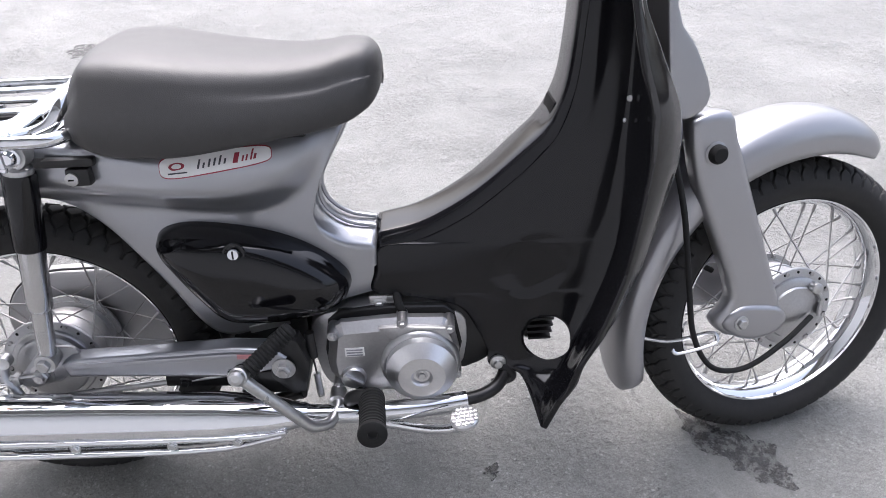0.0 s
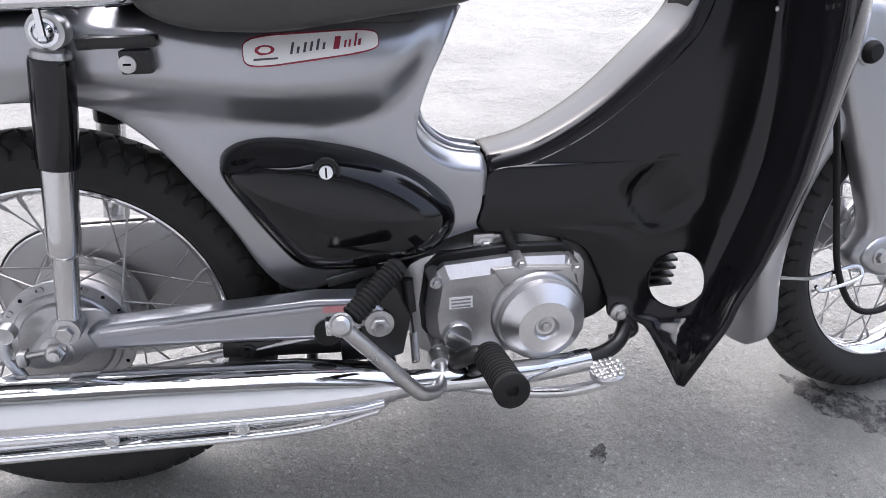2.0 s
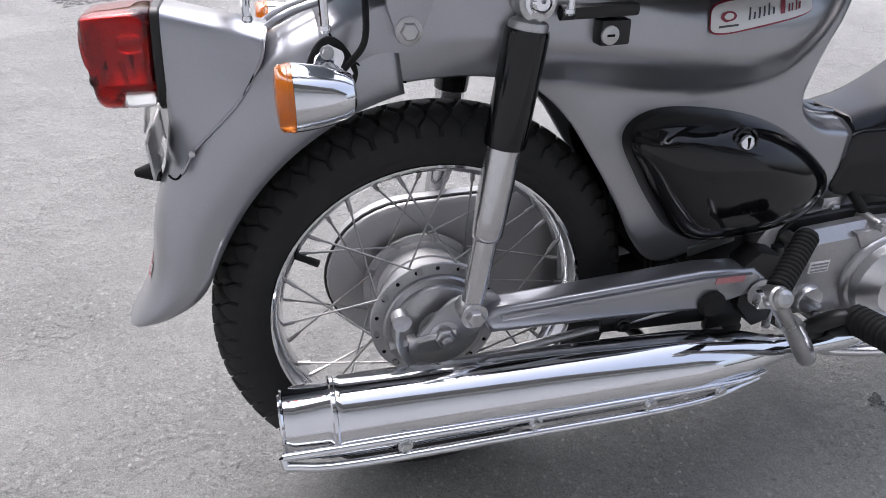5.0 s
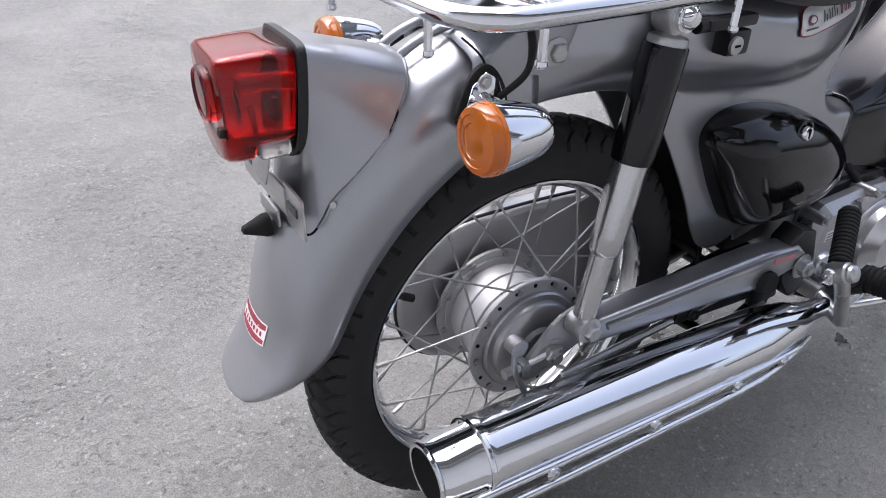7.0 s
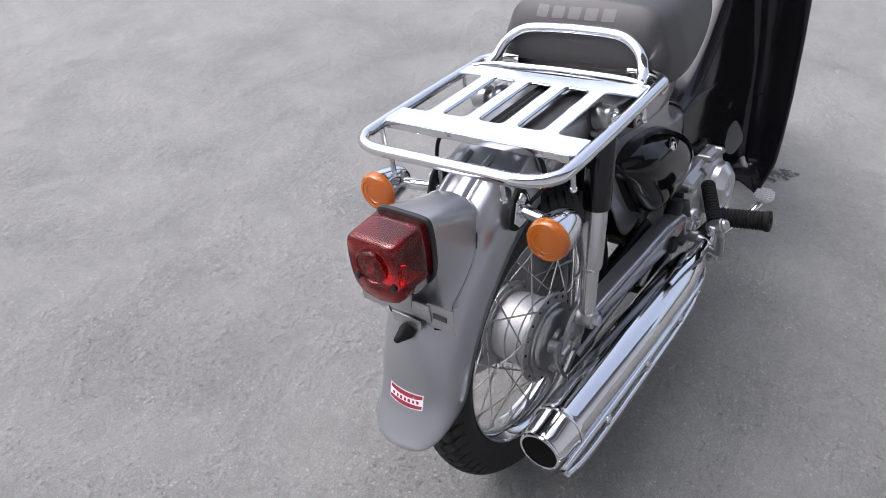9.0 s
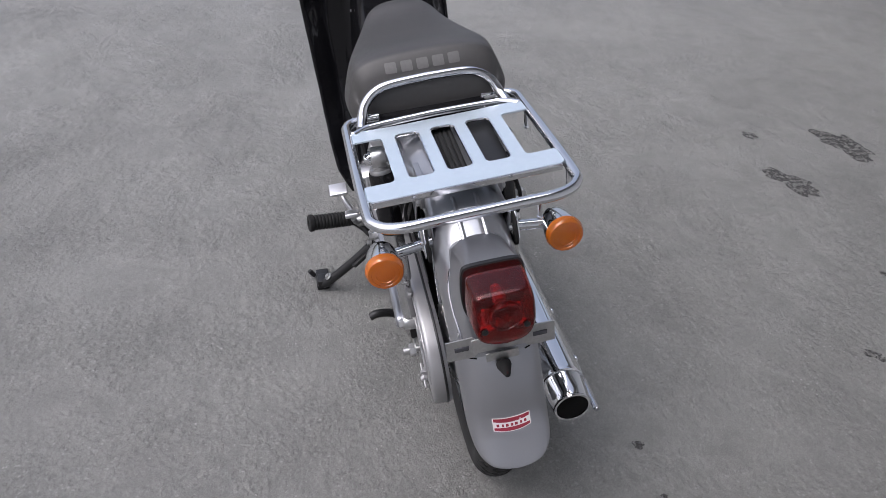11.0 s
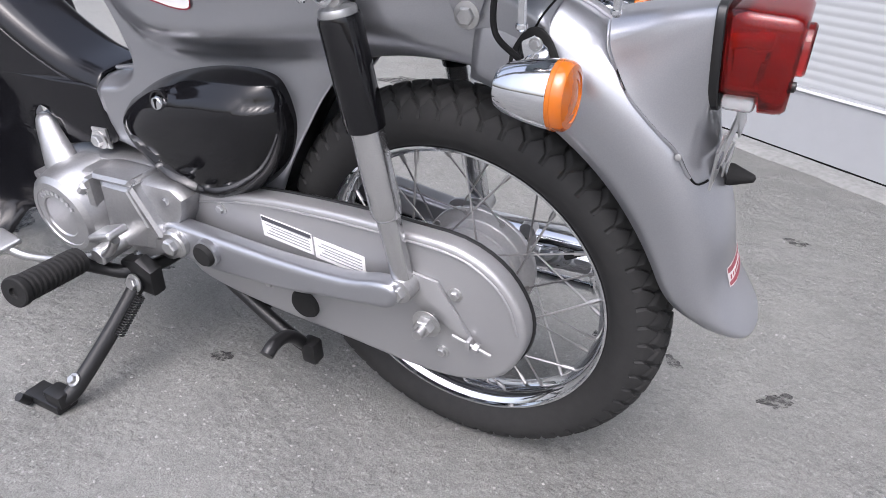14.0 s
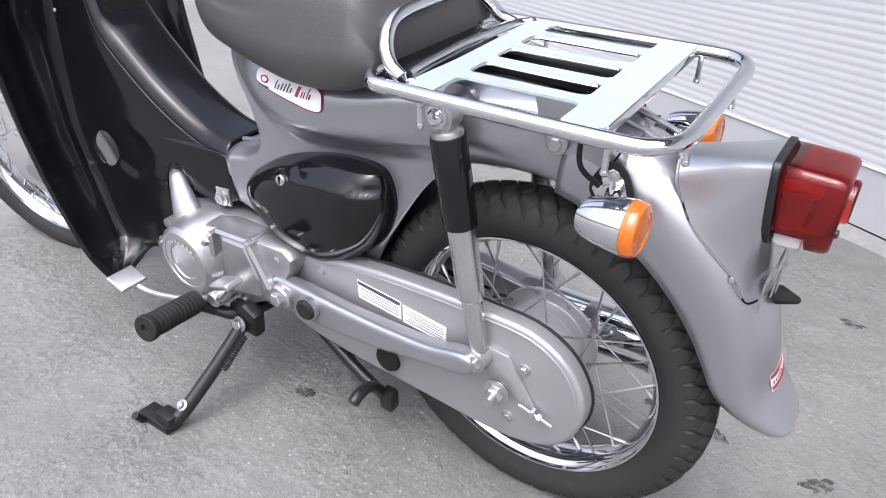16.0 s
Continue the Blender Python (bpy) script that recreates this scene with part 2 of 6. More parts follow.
def grid(rows, close_u=False, close_v=False, cap=False):
    """A skin over rows of points; close_u joins the last row to the first, close_v each row's end to its start."""
    bm = bmesh.new()
    vs = [[bm.verts.new(p) for p in r] for r in rows]
    nu, nv = len(vs), len(vs[0])
    for i in range(nu if close_u else nu - 1):
        for j in range(nv if close_v else nv - 1):
            q = [vs[i][j], vs[(i + 1) % nu][j], vs[(i + 1) % nu][(j + 1) % nv], vs[i][(j + 1) % nv]]
            try:
                bm.faces.new(q)
            except ValueError:
                pass
    if cap:
        for r in (vs[0], vs[-1]):
            try:
                bm.faces.new(r)
            except ValueError:
                pass
    bmesh.ops.remove_doubles(bm, verts=bm.verts[:], dist=1e-6)
    bmesh.ops.recalc_face_normals(bm, faces=bm.faces[:])
    return bm


def tube(pts, r, seg=10, closed=False, cap=True, flat=1.0):
    """A round bar along pts; r is one radius or one a point; flat squeezes it across."""
    p = [Vector(q) for q in pts]
    n = len(p)
    rr = r if isinstance(r, (list, tuple)) else [r] * n
    rows, side = [], None
    for i in range(n):
        a = p[i - 1] if (i or closed) else p[i]
        b = p[(i + 1) % n] if (i < n - 1 or closed) else p[i]
        d = (b - a).normalized()
        if side is None:
            side = d.orthogonal().normalized()
        side = (side - d * side.dot(d)).normalized()
        up = d.cross(side)
        rows.append([tuple(p[i] + rr[i] * (math.cos(2 * math.pi * k / seg) * side + flat * math.sin(2 * math.pi * k / seg) * up)) for k in range(seg)])
    return grid(rows, close_u=closed, close_v=True, cap=cap and not closed)


def lathe(profile, seg=32, at=(0, 0, 0), axis=(0, 1, 0), cap=True):
    """A turned form: profile of (radius, distance along the axis)."""
    q = Vector((0, 0, 1)).rotation_difference(Vector(axis).normalized())
    o = Vector(at)
    rows = [[tuple(o + q @ Vector((r * math.cos(2 * math.pi * k / seg), r * math.sin(2 * math.pi * k / seg), h))) for k in range(seg)] for r, h in profile]
    return grid(rows, close_v=True, cap=cap)


def prism(outline, y0, y1, bevel=0.003, seg=2):
    """A slab with an (x, z) outline between y0 and y1, its edges rounded."""
    bm = bmesh.new()
    a = [bm.verts.new((x, y0, z)) for x, z in outline]
    b = [bm.verts.new((x, y1, z)) for x, z in outline]
    bm.faces.new(a)
    bm.faces.new(b[::-1])
    n = len(a)
    for i in range(n):
        bm.faces.new((a[i], b[i], b[(i + 1) % n], a[(i + 1) % n]))
    bmesh.ops.recalc_face_normals(bm, faces=bm.faces[:])
    if bevel:
        edges = [e for e in bm.edges if abs(e.verts[0].co.y - e.verts[1].co.y) < 1e-7]
        bmesh.ops.bevel(bm, geom=edges, offset=bevel, segments=seg, profile=0.6, affect="EDGES", clamp_overlap=True)
    return bm


def box(c, s, bevel=0.002, seg=2, m=None):
    bm = bmesh.new()
    bmesh.ops.create_cube(bm, size=1.0, matrix=Matrix.Translation(c) @ (m or Matrix()) @ Matrix.Diagonal((*s, 1)))
    if bevel:
        bmesh.ops.bevel(bm, geom=bm.edges[:], offset=min(bevel, min(s) * 0.45), segments=seg, profile=0.6, affect="EDGES", clamp_overlap=True)
    return bm


def dome(outline, levels):
    """A bulged cover: the (x, z) outline shrunk step by step about its middle, each ring at its own y: levels of (scale, y)."""
    o = np.array(outline)
    c = o.mean(0)
    rows = [[(c[0] + (x - c[0]) * s, y, c[1] + (z - c[1]) * s) for x, z in outline] for s, y in levels]
    return grid(rows, close_v=True, cap=True)


def join(*bms):
    out = bmesh.new()
    for b in bms:
        me = bpy.data.meshes.new("tmp")
        b.to_mesh(me)
        out.from_mesh(me)
        bpy.data.meshes.remove(me)
        b.free()
    return out


def moved(bm, m):
    bmesh.ops.transform(bm, matrix=m, verts=bm.verts[:])
    return bm


def part(name, bm, material, parent=None, label="", sharp=38, m=None):
    """Links a bmesh as one mesh object, under a thing or a part."""
    me = bpy.data.meshes.new(name)
    bm.to_mesh(me)
    bm.free()
    for f in me.polygons:
        f.use_smooth = True
    me.set_sharp_from_angle(angle=radians(sharp))
    me.materials.append(material)
    ob = new(name, me)
    if parent:
        ob.parent = parent
    if m is not None:
        ob.matrix_basis = m
    return tagged(ob, label)


def again(name, me, parent, m):
    """One more piece on the same mesh."""
    ob = new(name, me)
    ob.parent = parent
    ob.matrix_basis = m
    return ob


def hexbolt(at, axis, r=0.006, h=0.005, washer=True):
    q = Vector((0, 0, 1)).rotation_difference(Vector(axis).normalized())
    o = Vector(at)
    rows = []
    for rad, d in ((r, 0.0), (r, h * 0.8), (r * 0.85, h)):
        rows.append([tuple(o + q @ Vector((rad * math.cos(math.pi * k / 3), rad * math.sin(math.pi * k / 3), d + (0.0015 if washer else 0)))) for k in range(6)])
    b = grid(rows, close_v=True, cap=True)
    if washer:
        b = join(b, lathe([(r * 1.5, -0.0005), (r * 1.5, 0.0012), (r * 1.4, 0.0016)], 18, at, axis))
    return b


def skin(bm_tree, outline, ray, way, lift, rings=5):
    """A thin film on a surface: the outline, shrunk ring by ring, dropped along way and lifted off a little. ray(u, v) gives the start."""
    c = np.mean(outline, axis=0)
    rows = []
    for k in range(rings):
        s = 1 - k / (rings - 1) * 0.98
        r = []
        for u, v in outline:
            o = Vector(ray(c[0] + (u - c[0]) * s, c[1] + (v - c[1]) * s))
            hit, n, _, _ = bm_tree.ray_cast(o, Vector(way))
            if hit is None:
                hit, n = o + Vector(way) * 0.2, -Vector(way)
            if n.dot(Vector(way)) > 0:
                n = -n
            r.append(tuple(hit + n * lift))
        rows.append(r)
    return grid(rows, close_v=True, cap=True)


def rounded_rect(x0, x1, z0, z1, r, n=4):
    out = []
    for cx, cz, a in ((x1 - r, z1 - r, 0), (x0 + r, z1 - r, 90), (x0 + r, z0 + r, 180), (x1 - r, z0 + r, 270)):
        out += [(cx + r * math.cos(radians(a + 90 * k / n)), cz + r * math.sin(radians(a + 90 * k / n))) for k in range(n + 1)]
    return out


# ---- ground ----
GZ = -0.011
bm = bmesh.new()
bmesh.ops.create_grid(bm, x_segments=8, y_segments=8, size=600)
ground = tagged(part("ground", bm, ASPHALT, m=pose(0, 0, GZ)), "pale grey weathered asphalt yard, gritty and dry", "ground", kind="structure")


def blot(cx, cy, r, seed, stretch=1.0, turn=0.0, rag=0.5):
    """A ragged thin stain on the ground."""
    rnd = random.Random(seed)
    n = 40
    rows = [[], []]
    ph = [rnd.uniform(0, 6.28) for _ in range(5)]
    for k in range(n):
        a = 2 * math.pi * k / n
        q = r * (1 + rag * (0.35 * math.sin(2 * a + ph[0]) + 0.3 * math.sin(3 * a + ph[1]) + 0.25 * math.sin(5 * a + ph[2]) + 0.22 * math.sin(9 * a + ph[3]) + rnd.uniform(-0.12, 0.12)))
        x, y = q * stretch * math.cos(a), q * math.sin(a)
        c, s = math.cos(turn), math.sin(turn)
        rows[0].append((cx + c * x - s * y, cy + s * x + c * y, 0.0006))
        rows[1].append((cx + 0.5 * (c * x - s * y), cy + 0.5 * (s * x + c * y), 0.0012))
    return grid(rows, close_v=True, cap=True)


STAINS = [(1.082, -0.062, 0.046, 3, 1.5, -0.75), (1.022, 0.0, 0.022, 5, 1.7, -0.9), (1.118, -0.108, 0.018, 21, 1.4, 0.1), (0.826, -1.257, 0.055, 7, 1.6, 0.5), (1.060, -1.628, 0.075, 8, 1.4, 0.2),
          (0.373, 0.086, 0.013, 11, 1.3, 0.4), (-0.381, -0.266, 0.016, 12, 1.7, 1.0), (0.181, -1.304, 0.035, 13, 1.5, 0.4), (0.323, -1.233, 0.022, 23, 1.5, 0.4), (-0.225, -0.281, 0.012, 14, 1.4, 2.0), (-0.100, -0.295, 0.009, 24, 1.4, 2.0),
          (0.057, -0.964, 0.016, 25, 1.6, 0.9), (1.161, -1.302, 0.022, 26, 1.4, 0.3), (-0.372, -0.907, 0.018, 27, 1.5, 0.4), (-0.682, 1.902, 0.060, 29, 1.6, 0.2), (0.654, -0.067, 0.012, 15, 1.2, 0.4)]
for x, y, r, sd, st, tn in STAINS:
    tagged(part("oil_stain", blot(x, y, r, sd, st, tn), STAIN, m=pose(0, 0, GZ)), "dark dried oil stain on the asphalt", "stain", "oil stains", "structure")


def grit():
    """Loose chips and grains lying on the asphalt, scattered round the machine."""
    rnd = random.Random(4)
    verts, faces = [], []
    for _ in range(11000):
        if rnd.random() < 0.35 or not verts:
            d = rnd.uniform(0.15, 3.2)
            a = rnd.uniform(0, 6.283)
            x, y = 0.4 + d * math.cos(a), d * math.sin(a)
            hx, hy = x, y
        else:  # lying near the last one
            x, y = hx + rnd.gauss(0, 0.05), hy + rnd.gauss(0, 0.05)
        if x * 0.665 + y + 1.74 < 0.1:
            continue
        s = rnd.choice((0.0009, 0.0011, 0.0012, 0.0014, 0.0016, 0.0019, 0.0025))
        k = len(verts)
        for sx, sy, sz in ((1, 0, 0), (-1, 0, 0), (0, 1, 0), (0, -1, 0), (0, 0, 1)):
            verts.append((x + s * (sx + rnd.uniform(-.35, .35)), y + s * (sy + rnd.uniform(-.35, .35)), s * 0.7 * (sz + rnd.uniform(-.1, .3)) if sz else 0))
        for f in ((0, 2, 4), (2, 1, 4), (1, 3, 4), (3, 0, 4)):
            faces.append(tuple(k + i for i in f))
    me = bpy.data.meshes.new("grit")
    me.from_pydata(verts, [], faces)
    me.materials.append(mat("grit_stone", (0.31, 0.305, 0.295), 0.8, 0.0, 30, 0.5, 0.05, spec=0.3))
    ob = new("grit", me)
    ob.location.z = GZ
    return tagged(ob, "small loose grey stone chips on the asphalt", "grit", kind="stuff")


grit()

# ---- shutter building ----
WALL = pose(-0.047, -1.813, GZ, 0, 0, -33.61)


def shutter():
    """A long white roller shutter: smooth bottom rail with a lip, then shallow horizontal ribs, standing over a gap in the kerb."""
    root = new("wall_shutter")
    root.matrix_basis = WALL
    prof = []
    z, k = 0.202, 0
    pitch = 0.0258
    while z < 3.0:
        prof += [(-0.0022, z), (-0.0008, z + pitch * 0.22), (0.0, z + pitch * 0.45), (-0.0008, z + pitch * 0.68), (-0.0022, z + pitch * 0.9)]
        z += pitch
    rows = [[(x, y, zz) for y, zz in prof] for x in (-7.0, 9.0)]
    part("slat_curtain", grid(rows), SHUTTER_PAINT, root, "white ribbed shutter curtain", sharp=60)
    rail = [(-0.02, 0.010), (0.012, 0.010), (0.012, 0.187), (0.016, 0.191), (0.016, 0.200), (0.004, 0.203), (-0.02, 0.203)]
    part("bottom_rail", grid([[(x, y, zz) for y, zz in rail] for x in (-7.0, 9.0)], cap=True), SHUTTER_RAIL, root, "smooth pale grey bottom rail")
    part("rail_lip", box((1, 0.0165, 0.195), (16, 0.004, 0.008), 0.001), PAPER_WHITE, root, "white rail edge")
    # strip fills the space below the rail; its shade is in the colour
    part("gap", box((1, -0.012, 0.004), (16, 0.05, 0.012), 0), DARK_GAP, root, "near-black strip for the shaded gap under the shutter")
    part("wall_body", box((1, -0.16, 1.65), (16, 0.3, 3.3), 0.01), CONCRETE, root)
    # box and overhang are out of view, added to shade wall and ground
    part("unseen_shade_box", box((1, 0.16, 2.95), (16, 0.34, 0.42), 0.01), SHUTTER_PAINT, root)
    part("unseen_shade_slab", box((1, 0.48, 3.22), (16, 1.07, 0.12), 0.01), CONCRETE, root)
    return tagged(root, "white ribbed roller shutter of a garage", "shutter", kind="structure")


shutter()
rnd = random.Random(9)
kerb_rows = []
for k in range(200):
    x = -7 + 16 * k / 199
    j = rnd.uniform(-0.006, 0.006)
    kerb_rows.append([(x, 0.014, 0.0), (x, 0.016 + j * 0.3, 0.006 + j * 0.2), (x, 0.070 + j, 0.010 + j * 0.4), (x, 0.105 + j * 1.5, 0.007 + j * 0.3), (x, 0.128 + j * 1.5, 0.0)])
tagged(part("threshold", grid(kerb_rows), CONCRETE, m=WALL), "rough concrete threshold along the shutter", "threshold", kind="structure")

# ---- the motorcycle, built upright about its own axes: x ahead, y to its left, z up ----
LEAN = 9.76
bike = new("motorcycle")
bike.matrix_basis = pose(0, 0, 0, -LEAN, 0, 0)
tagged(bike, "silver and black step-through motorcycle leaning on its side stand", "motorcycle")

from mathutils.bvhtree import BVHTree

AXLE = (0.0, 0.229)
YAW = 0.026  # the machine's middle line drifts to its left by this much a metre ahead of the rear axle


# -- wheels --
def tyre_mesh():
    rc, w, R0 = 0.206, 0.0375, 0.034
    nu, nv = 960, 104
    rows = []
    for i in range(nu):
        a = 2 * math.pi * i / nu
        ph = (i % 16) / 16
        zig = abs(ph * 2 - 1) * 2 - 1
        row = []
        for j in range(nv + 1):
            f = radians(-142 + 284 * j / nv)
            y = w * math.sin(f)
            r = rc + R0 * math.cos(f)
            if abs(f) < radians(76):
                ay = abs(y)
                near = abs(ay - (0.0098 + 0.0056 * zig))
                near = min(near, abs(ay - (0.0258 - 0.0048 * zig)))
                if 0.0150 < ay < 0.0215:  # slits that join the two zigzags
                    near = min(near, 0.0252 * min(ph, 1 - ph))
                if ay > 0.0300:  # and run out to the shoulder
                    near = min(near, 0.0252 * abs(ph - 0.5))
                if ay < 0.0046:
                    near = min(near, 0.0252 * abs(ph - 0.5))
                r -= 0.0050 * max(0.0, 1 - (near / 0.0030) ** 2)
            row.append((r * math.cos(a), y, r * math.sin(a)))
        rows.append(row)
    return grid(rows, close_u=True)


def wheel(name, m, flange, label):
    """A spoked wheel about its axle at the origin: hub (the wheel's own mesh), tyre, rim, 36 spokes with nipples, valve."""
    fr, fl = flange
    hub = part(name, lathe([(0.020, -0.043), (fr - 0.010, -0.043), (fr - 0.001, -0.0425), (fr, -0.0415), (fr, -0.0375), (fr - 0.001, -0.0365), (fr - 0.014, -0.0355), (0.0585, -0.0345), (0.0575, -0.033), (0.0572, -0.021), (0.0592, -0.020), (0.0592, -0.016), (0.0572, -0.015), (0.0572, 0.001), (0.0592, 0.002), (0.0592, 0.006), (0.0572, 0.007), (0.0572, 0.014),
                            (0.056, 0.022), (0.055, 0.026), (0.056, 0.027), (0.0545, 0.029), (fl - 0.008, 0.0295), (fl - 0.0075, 0.032), (fl, 0.0325), (fl, 0.037), (fl - 0.01, 0.040), (0.012, 0.042)], 64), HUB_ALLOY, bike, label, m=m)
    part("tyre", tyre_mesh(), TYRE_RUBBER, hub, "black tyre with zigzag block tread", sharp=30)
    rim = [(0.177, -0.0265), (0.1795, -0.0265), (0.1805, -0.0245), (0.179, -0.0225), (0.175, -0.0205), (0.1715, -0.0150), (0.1665, -0.0095), (0.1655, 0.0),
           (0.1665, 0.0095), (0.1715, 0.0150), (0.175, 0.0205), (0.179, 0.0225), (0.1805, 0.0245), (0.1795, 0.0265), (0.177, 0.0265), (0.177, 0.024), (0.172, 0.0), (0.177, -0.024)]
    rows = [[(r * math.cos(2 * math.pi * k / 96), y, r * math.sin(2 * math.pi * k / 96)) for r, y in rim] for k in range(96)]
    part("rim", grid(rows, close_u=True, close_v=True), CHROME, hub, "chromed steel rim")
    for k, (side, sweep) in enumerate(((-1, 1), (1, 1), (-1, -1), (1, -1))):
        ra = radians(10 * k)
        fa = ra + sweep * radians(36)
        fr0, fy = (fr - 0.006, -0.0395) if side < 0 else (fl - 0.005, 0.0345)
        fy += 0.004 * sweep
        p0 = Vector((fr0 * math.cos(fa), fy, fr0 * math.sin(fa)))
        p1 = Vector((0.166 * math.cos(ra), side * 0.004, 0.166 * math.sin(ra)))
        d = (p1 - p0).normalized()
        b = join(tube([p0, p1], 0.00125, 6), tube([p1 - d * 0.014, p1], 0.0026, 6), lathe([(0.0036, -0.0015), (0.0036, 0.0015)], 8, p0, (0, 1, 0)))
        first = part("spoke", b, SPOKE_STEEL, hub)
        for g in range(1, 9):
            again("spoke", first.data, hub, pose(0, 0, 0, 0, 40 * g, 0))
    va = radians(150)
    vd = Vector((math.cos(va), 0, math.sin(va)))
    part("valve", join(tube([vd * 0.168, vd * 0.15], 0.004, 8), tube([vd * 0.15, vd * 0.138], 0.0045, 8)), RUBBER, hub)
    # near-black discs just proud of the flange paint the shade in the spoke holes
    dots = [lathe([(0.0023, -0.0436), (0.0023, -0.0426)], 8, ((fr - 0.006) * math.cos(radians(20 * k + 7)), 0, (fr - 0.006) * math.sin(radians(20 * k + 7)))) for k in range(18)]
    part("spoke_holes", join(*dots), DARK_GAP, hub)
    return hub


rear_wheel = wheel("rear_wheel", pose(AXLE[0], 0.008, AXLE[1]), (0.074, 0.070), "chromed spoked rear wheel")
part("brake_panel", lathe([(0.0605, -0.0425), (0.0605, -0.0475), (0.0585, -0.0495), (0.052, -0.0500), (0.0505, -0.0545), (0.0485, -0.0560), (0.024, -0.0590), (0.0225, -0.0650), (0.020, -0.0665), (0.010, -0.0670)], 56), ALLOY, rear_wheel, "cast alloy brake panel")

# -- steering: everything that turns with the handlebar --
STEER_AT, RAKE, TURN = Vector((0.80, 0, 0.80)), 25.0, 12.0
steer_axis = Vector((-math.sin(radians(RAKE)), 0, math.cos(radians(RAKE))))
STEER = Matrix.Translation(STEER_AT + Vector((0.005, 0.026, -0.0135))) @ Matrix.Rotation(radians(TURN), 4, steer_axis) @ Matrix.Translation(-STEER_AT)
FAX = (1.126, 0.238)
front_wheel = wheel("front_wheel", STEER @ pose(FAX[0], 0, FAX[1]), (0.072, 0.066), "chromed spoked front wheel turned to its left")
part("brake_panel", lathe([(0.058, -0.0425), (0.058, -0.047), (0.055, -0.049), (0.044, -0.050), (0.042, -0.053), (0.020, -0.056), (0.012, -0.058)], 48), ALLOY, front_wheel, "cast alloy brake panel")
part("brake_lever", join(tube([(0.030, -0.054, 0.040), (0.044, -0.056, 0.020), (0.040, -0.058, -0.008)], 0.0055, 10, flat=0.6), lathe([(0.009, 0.0), (0.009, 0.012), (0.006, 0.014)], 16, (0.030, -0.048, 0.040), (0, -1, 0))), STEEL, front_wheel)


# -- body shell --
CREASE_X = [-0.10, 0.0, 0.081, 0.16, 0.243, 0.32, 0.370, 0.405, 0.430, 0.460]
CREASE_Z = [0.500, 0.506, 0.500, 0.490, 0.479, 0.472, 0.478, 0.500, 0.532, 0.580]
WAIST = ([-0.10, 0.0, 0.10, 0.20, 0.30, 0.40, 0.50], [0.050, 0.048, 0.046, 0.045, 0.0435, 0.042, 0.041])
SHOULDER = ([-0.10, -0.03, 0.05, 0.14, 0.20, 0.25, 0.31, 0.37, 0.41, 0.44, 0.47], [0.060, 0.0545, 0.072, 0.087, 0.0935, 0.094, 0.085, 0.0705, 0.058, 0.046, 0.036])

CREASE = tuple(zip(*cr(list(zip(CREASE_X, CREASE_Z)), 8)))
SHOULDER = tuple(zip(*cr(list(zip(*SHOULDER)), 8)))


def shell_row(b, t, n):
    """One rib of the body from its lower edge b to its upper edge t, right half: a narrow waist under a full shoulder."""
    out = []
    for k in range(n + 1):
        v = k / n
        x, z = b[0] + (t[0] - b[0]) * v, b[1] + (t[1] - b[1]) * v
        low, wide = float(np.interp(x, *WAIST)), float(np.interp(x, *SHOULDER))
        up = min(1, max(0, (z - float(np.interp(x, *CREASE)) + 0.004) / 0.048))
        w = low + max(0.0, wide - low) * math.sin(up * math.pi / 2) ** 1.15
        w *= 1 - 0.08 * max(0, (0.2 - v) / 0.2) ** 2
        e = max(0.0, (v - 0.80) / 0.20)
        w *= 1 - 0.55 * e ** 2.2
        out.append((x, -w, z))
    return out


SHELL = [((-0.10, 0.484), (-0.10, 0.566)), ((-0.05, 0.50), (-0.05, 0.586)), ((0.0, 0.505), (0.0, 0.593)), ((0.05, 0.503), (0.05, 0.595)), ((0.095, 0.490), (0.10, 0.595)),
         ((0.135, 0.456), (0.16, 0.593)), ((0.172, 0.402), (0.23, 0.588)), ((0.203, 0.350), (0.30, 0.585)), ((0.226, 0.304), (0.37, 0.586)), ((0.250, 0.274), (0.43, 0.588)),
         ((0.280, 0.266), (0.4665, 0.580)), ((0.32, 0.277), (0.452, 0.553)), ((0.36, 0.290), (0.433, 0.520)), ((0.40, 0.303), (0.417, 0.482)), ((0.43, 0.312), (0.423, 0.447)),
         ((0.46, 0.321), (0.452, 0.421)), ((0.490, 0.328), (0.496, 0.411))]
ribs = cr([(*b, *t) for b, t in SHELL], 5)
rows = []
for bx, bz, tx, tz in ribs:
    half = shell_row((bx, bz), (tx, tz), 46)
    rows.append(half + [(x, -y + 2 * YAW * x, z) for x, y, z in half[::-1]])
body_bm = grid(rows)
body_tree = BVHTree.FromBMesh(body_bm)
body = part("body_shell", body_bm, SILVER, bike, "silver metallic pressed steel body", sharp=70)
sol = body.modifiers.new("thick", "SOLIDIFY")
sol.thickness, sol.offset = 0.003, -1


# -- rear mudguard --
def guard_skin(stations, centre, n=14):
    """A mudguard swept about a wheel: stations of (degrees, edge radius, crown radius, half width)."""
    rows = []
    for a, re, rc, w in cr(stations, 6):
        a = radians(a)
        row = []
        for k in range(-n, n + 1):
            f = k / n
            s = abs(f)
            y = w * math.copysign(math.sin(min(1, s * 1.18) * math.pi / 2), f) * (1.0 if s < 0.85 else 1 - 0.25 * (s - 0.85))
            q = s ** 2.3
            r = rc + (re - rc) * q
            row.append((centre[0] + r * math.cos(a), y, centre[1] + r * math.sin(a)))
        rows.append(row)
    return grid(rows)


